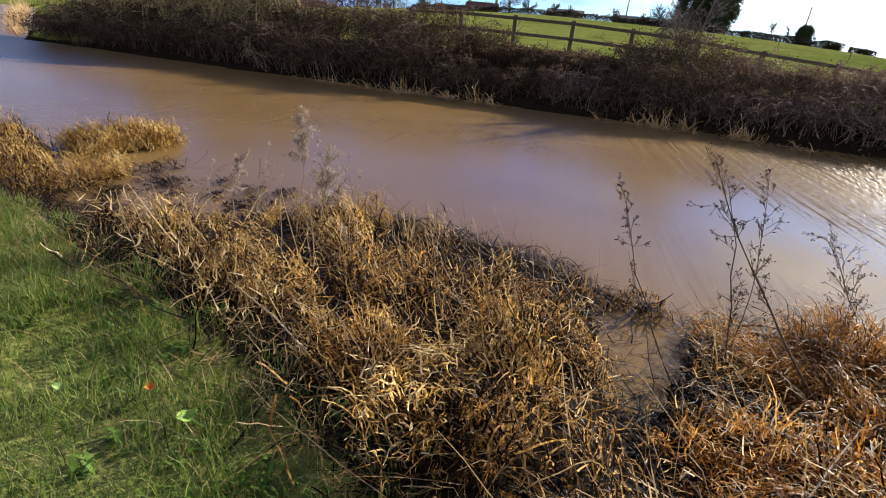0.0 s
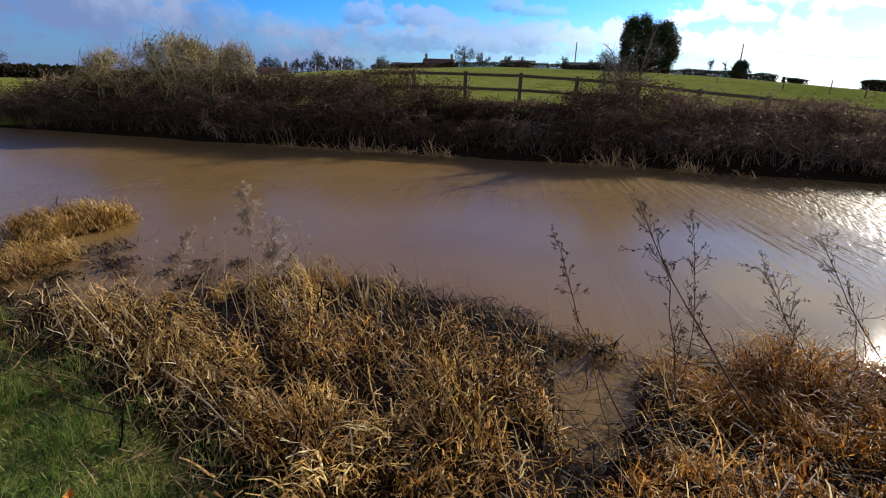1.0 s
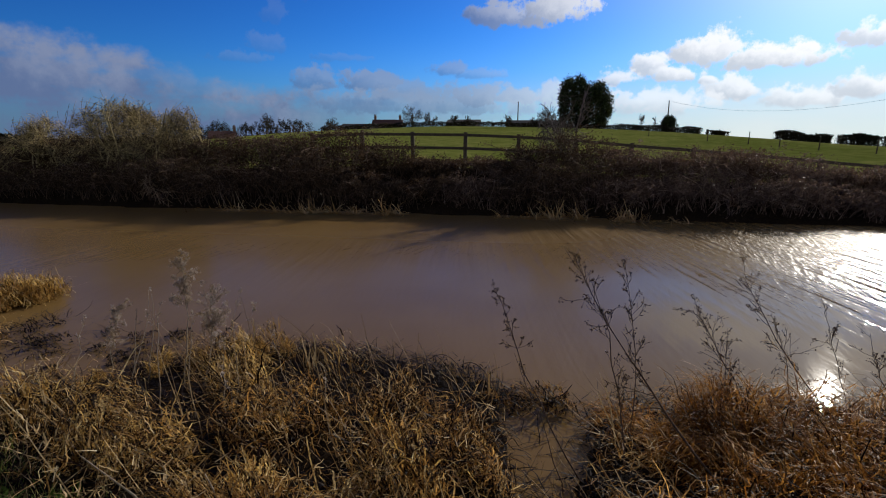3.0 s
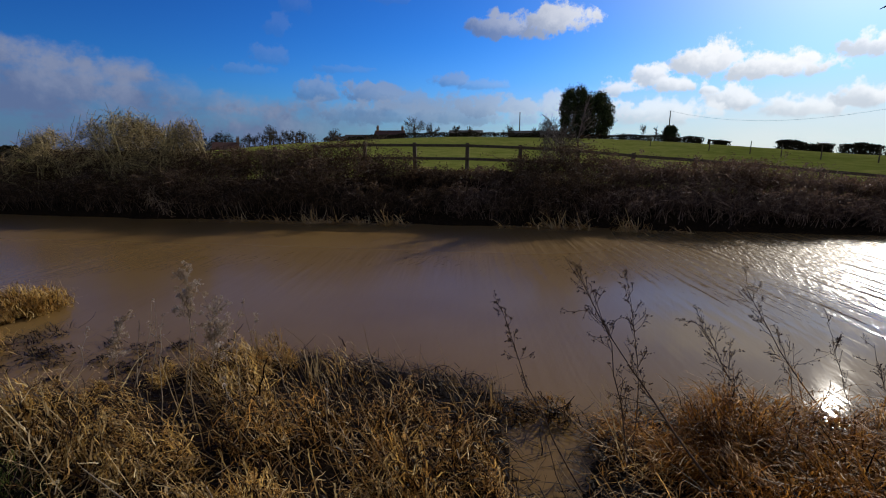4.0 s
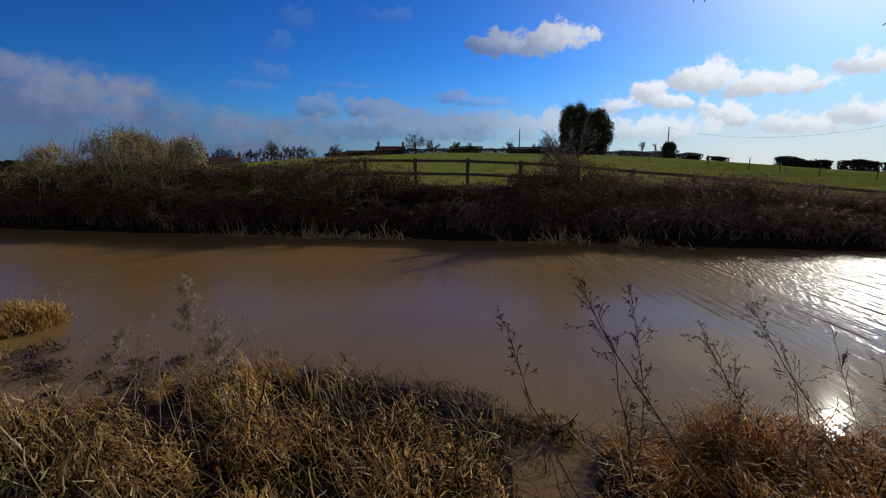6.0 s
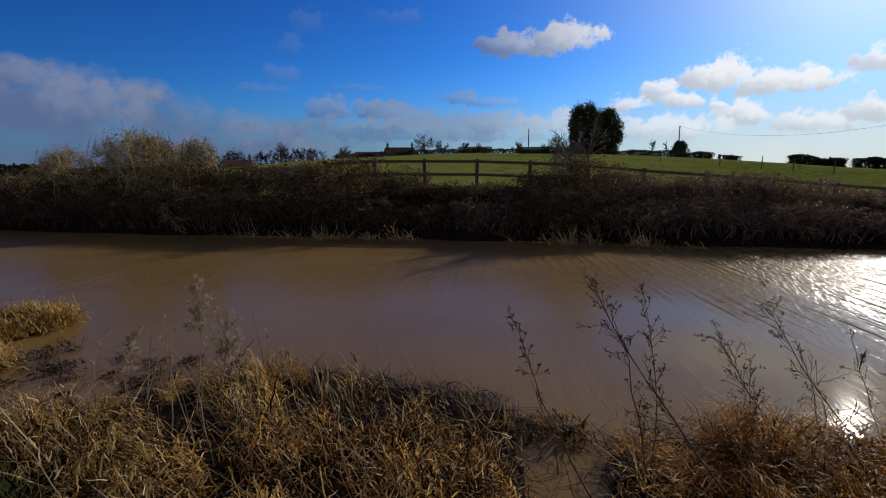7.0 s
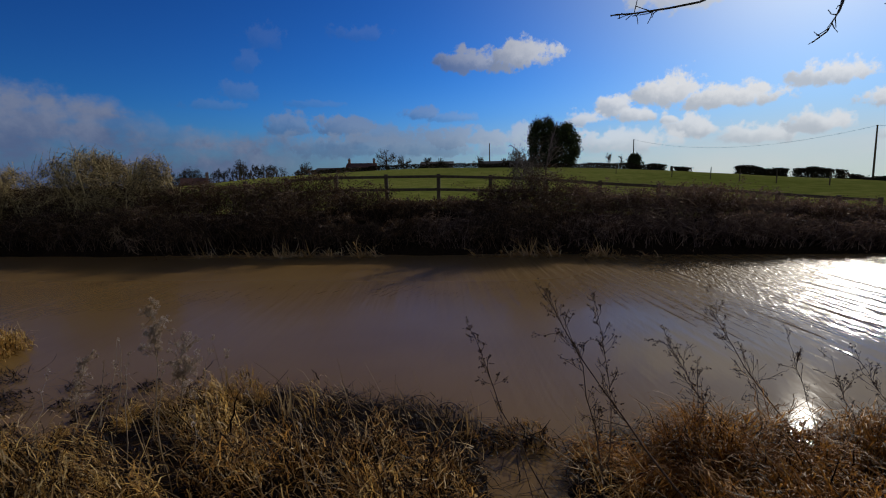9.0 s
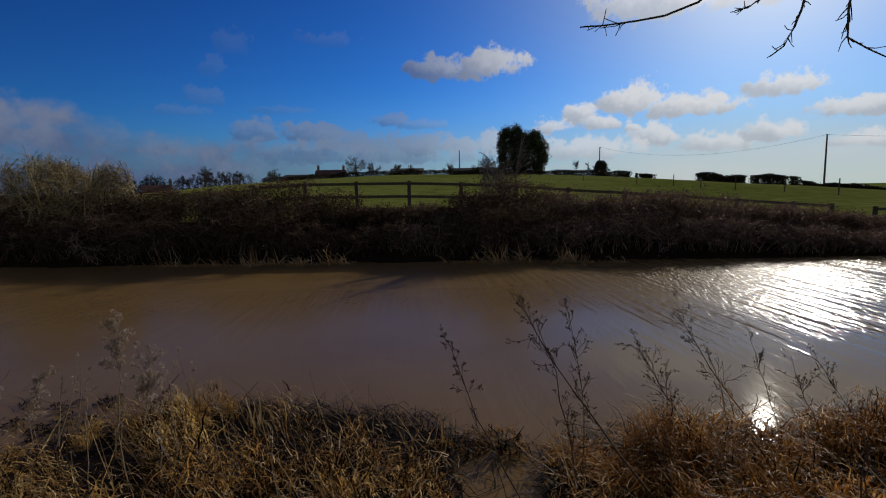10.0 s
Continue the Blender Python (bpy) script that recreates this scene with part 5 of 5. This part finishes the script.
# ---- dried weeds standing on the near bank ----
def dried_weed(base, tip, girth, sprays, seeds, mat, seed_mat, label, spray_len=0.3, low=0.35, seed_size=0.008):
    base, tip = np.array(base, float), np.array(tip, float)
    base[2] = float(ground_z(base[0], base[1])) - 0.03
    thing = new("dried_weed")
    thing.location = base
    u = np.linspace(0, 1, 8)[:, None]
    p = (tip - base)[None] * u + rng.normal(0, 0.008, (8, 3)) * (u > 0)
    bow = np.linalg.norm(tip - base) * 0.04
    p[:, 0] += bow * np.sin(u[:, 0] * np.pi) * rng.choice([-1, 1])
    r = girth * np.linspace(1.0, 0.3, 8)
    part("stem", mesh_of("stem", *tubes(p[None], r[None], 6), mat), thing)
    q, s = branch_out(p[None], r[None], sprays, 0.28 * spray_len / 0.3, 0.5, low, 0.45, 5, 0.18, 0.08)
    q2, s2 = branch_out(q, s, 4, 0.4, 0.6, 0.3, 0.7, 3, 0.2, 0.05)
    tagged(part("spray", mesh_of("spray", *join([tubes(q, np.maximum(s, 0.0016)), tubes(q2, np.maximum(s2, 0.0012))]), mat), thing), kind="stuff")
    pick = rng.integers(0, len(q2), seeds)
    spots = q2[pick, rng.integers(1, 3, seeds)] + rng.normal(0, 0.006, (seeds, 3))
    tagged(part("seed_head", mesh_of("seed_head", *flakes(spots, rng.uniform(0.6, 1.4, seeds) * seed_size, 0.9), seed_mat), thing), kind="stuff")
    return tagged(thing, label, "weed", "dried weeds on the near bank")


BROWN_WEED = "dark brown dried weed stalk with small seed heads"
dried_weed((1.25, 2.75, 0), (0.38, 3.1, 1.30), 0.008, 26, 420, STALK, SEED, "tall leaning brown dried weed with small seed clusters", 0.15, 0.3)
dried_weed((0.72, 2.9, 0), (0.49, 3.1, 1.20), 0.006, 18, 260, STALK, SEED, BROWN_WEED, 0.11, 0.25)
dried_weed((0.8, 3.15, 0), (0.71, 3.3, 1.22), 0.004, 18, 300, STALK, SEED, BROWN_WEED, 0.15, 0.5)
dried_weed((0.46, 2.8, 0), (-0.07, 3.0, 1.08), 0.006, 14, 240, STALK, SEED, BROWN_WEED, 0.13, 0.55)
dried_weed((0.35, 2.7, 0), (0.02, 2.95, 0.75), 0.004, 5, 40, STALK, SEED, BROWN_WEED, 0.1, 0.6)
dried_weed((2.45, 3.75, 0), (1.72, 4.0, 1.05), 0.006, 24, 340, STALK, SEED, BROWN_WEED, 0.16, 0.3)
dried_weed((1.75, 3.5, 0), (1.38, 3.9, 0.76), 0.005, 20, 420, STALK, SEED, "short bushy dried weed with dense dark seed heads", 0.28, 0.4)
dried_weed((1.5, 3.3, 0), (1.55, 3.7, 0.62), 0.004, 14, 200, STALK, SEED, BROWN_WEED, 0.25, 0.4)
dried_weed((2.08, 3.8, 0), (2.07, 4.1, 0.62), 0.005, 5, 30, PALE_STALK, SEED, "single bent dead reed stem", 0.22, 0.9)
dried_weed((2.5, 3.8, 0), (2.31, 4.0, 0.80), 0.004, 12, 160, STALK, SEED, BROWN_WEED, 0.2, 0.4)
dried_weed((2.75, 3.6, 0), (2.6, 3.9, 0.66), 0.004, 12, 160, STALK, SEED, BROWN_WEED, 0.22, 0.35)
dried_weed((3.1, 3.7, 0), (2.9, 4.1, 0.60), 0.004, 14, 160, STALK, SEED, BROWN_WEED, 0.26, 0.3)
dried_weed((2.0, 2.42, 0), (1.97, 2.4, 0.80), 0.007, 2, 10, STALK, SEED, "bare dark stump of a dried weed stalk", 0.08, 0.7)
dried_weed((2.1, 2.5, 0), (2.06, 2.5, 0.73), 0.006, 2, 10, STALK, SEED, "bare dark stump of a dried weed stalk", 0.08, 0.7)
GREY_WEED = "pale greyish dried weed with fluffy seed heads"
for bx, by, ex, ey, ez in ((-1.22, 2.6, -1.58, 3.0, 0.85), (-1.6, 2.5, -1.75, 2.75, 0.78), (-1.95, 2.7, -2.05, 2.9, 0.9), (-2.1, 2.6, -2.3, 2.95, 0.95), (-2.5, 2.9, -2.6, 3.1, 0.86), (-1.8, 2.9, -1.9, 3.1, 0.8), (-2.7, 3.0, -2.72, 3.4, 0.9), (-1.4, 2.3, -1.62, 2.5, 0.72), (-2.95, 2.8, -3.05, 3.1, 0.78), (-0.9, 2.4, -1.1, 2.7, 0.68)):
    dried_weed((bx, by, 0), (ex, ey, ez), 0.0035, 4, 20, PALE_STALK, FLUFF, "thin pale dried stalk standing out of the reeds", 0.07, 0.7)
dried_weed((-2.45, 3.3, 0), (-2.44, 3.4, 1.16), 0.005, 34, 3200, PALE_STALK, FLUFF, "tall pale dried weed with a fluffy plume", 0.16, 0.62, 0.006)
dried_weed((-2.3, 3.3, 0), (-2.22, 3.4, 0.88), 0.005, 40, 4200, PALE_STALK, FLUFF, GREY_WEED, 0.24, 0.45, 0.006)
dried_weed((-2.85, 3.4, 0), (-2.83, 3.55, 0.85), 0.004, 3, 30, PALE_STALK, FLUFF, GREY_WEED, 0.1, 0.6)
dried_weed((-2.4, 3.6, 0), (-2.34, 3.98, 0.72), 0.004, 4, 60, PALE_STALK, FLUFF, GREY_WEED, 0.12, 0.75)
dried_weed((-2.2, 3.7, 0), (-2.27, 4.1, 0.56), 0.004, 5, 90, PALE_STALK, FLUFF, GREY_WEED, 0.16, 0.6)
dried_weed((-3.0, 3.2, 0), (-3.0, 3.4, 0.75), 0.004, 26, 2000, PALE_STALK, FLUFF, GREY_WEED, 0.2, 0.45, 0.006)


# ---- the tree over the bank, whose twigs hang into view ----
tree = new("overhanging_tree")
tx, ty = 4.6, 0.4
tz = float(ground_z(tx, ty))
tree.location = (tx, ty, tz)
here = np.array([tx, ty, tz])
p = np.array([[[4.6, 0.4, tz - 0.1], [4.55, 0.45, 1.6], [4.4, 0.6, 2.8], [4.2, 0.8, 4.2], [4.1, 0.9, 5.6]]]) - here
part("trunk", mesh_of("trunk", *tubes(p, np.array([[0.16, 0.13, 0.11, 0.08, 0.05]]), 9), BARK), tree)


def crooked(points, radius, name):
    q = np.array([points], float) - here
    part(name, mesh_of(name, *tubes(q, radius * np.linspace(1, 0.45, len(points))[None], 6), BARK), tree)
    return q, radius * np.linspace(1, 0.45, len(points))[None]


crooked([(4.42, 0.58, 2.75), (3.4, 1.3, 3.5), (2.5, 2.0, 3.55), (1.8, 2.35, 3.3), (1.3, 2.4, 3.05)], 0.035, "limb")
HANGING = [[(1.35, 2.4, 3.04), (1.1, 2.4, 2.835), (0.95, 2.4, 2.78), (0.82, 2.4, 2.76), (0.68, 2.4, 2.745), (0.57, 2.4, 2.74)],
           [(1.64, 2.38, 3.2), (1.58, 2.4, 2.895), (1.56, 2.4, 2.795), (1.53, 2.4, 2.715), (1.49, 2.4, 2.635), (1.43, 2.4, 2.59)],
           [(1.88, 2.32, 3.32), (1.79, 2.4, 2.945), (1.765, 2.4, 2.795), (1.77, 2.4, 2.665), (1.86, 2.4, 2.615), (1.97, 2.4, 2.565)],
           [(1.5, 2.4, 3.12), (1.38, 2.4, 2.845), (1.32, 2.4, 2.805), (1.27, 2.4, 2.795)]]
for line in HANGING:
    q, s = crooked(line, 0.0065, "hanging_twig")
    q2, s2 = branch_out(q, s, 14, 0.09, 0.7, 0.25, 0.8, 3, 0.3, 0.0)
    tagged(part("spur", mesh_of("spur", *tubes(q2, np.maximum(s2, 0.002)), BARK), tree), kind="stuff")
tagged(tree, "bare tree with knobbly twigs hanging over the bank", "tree")
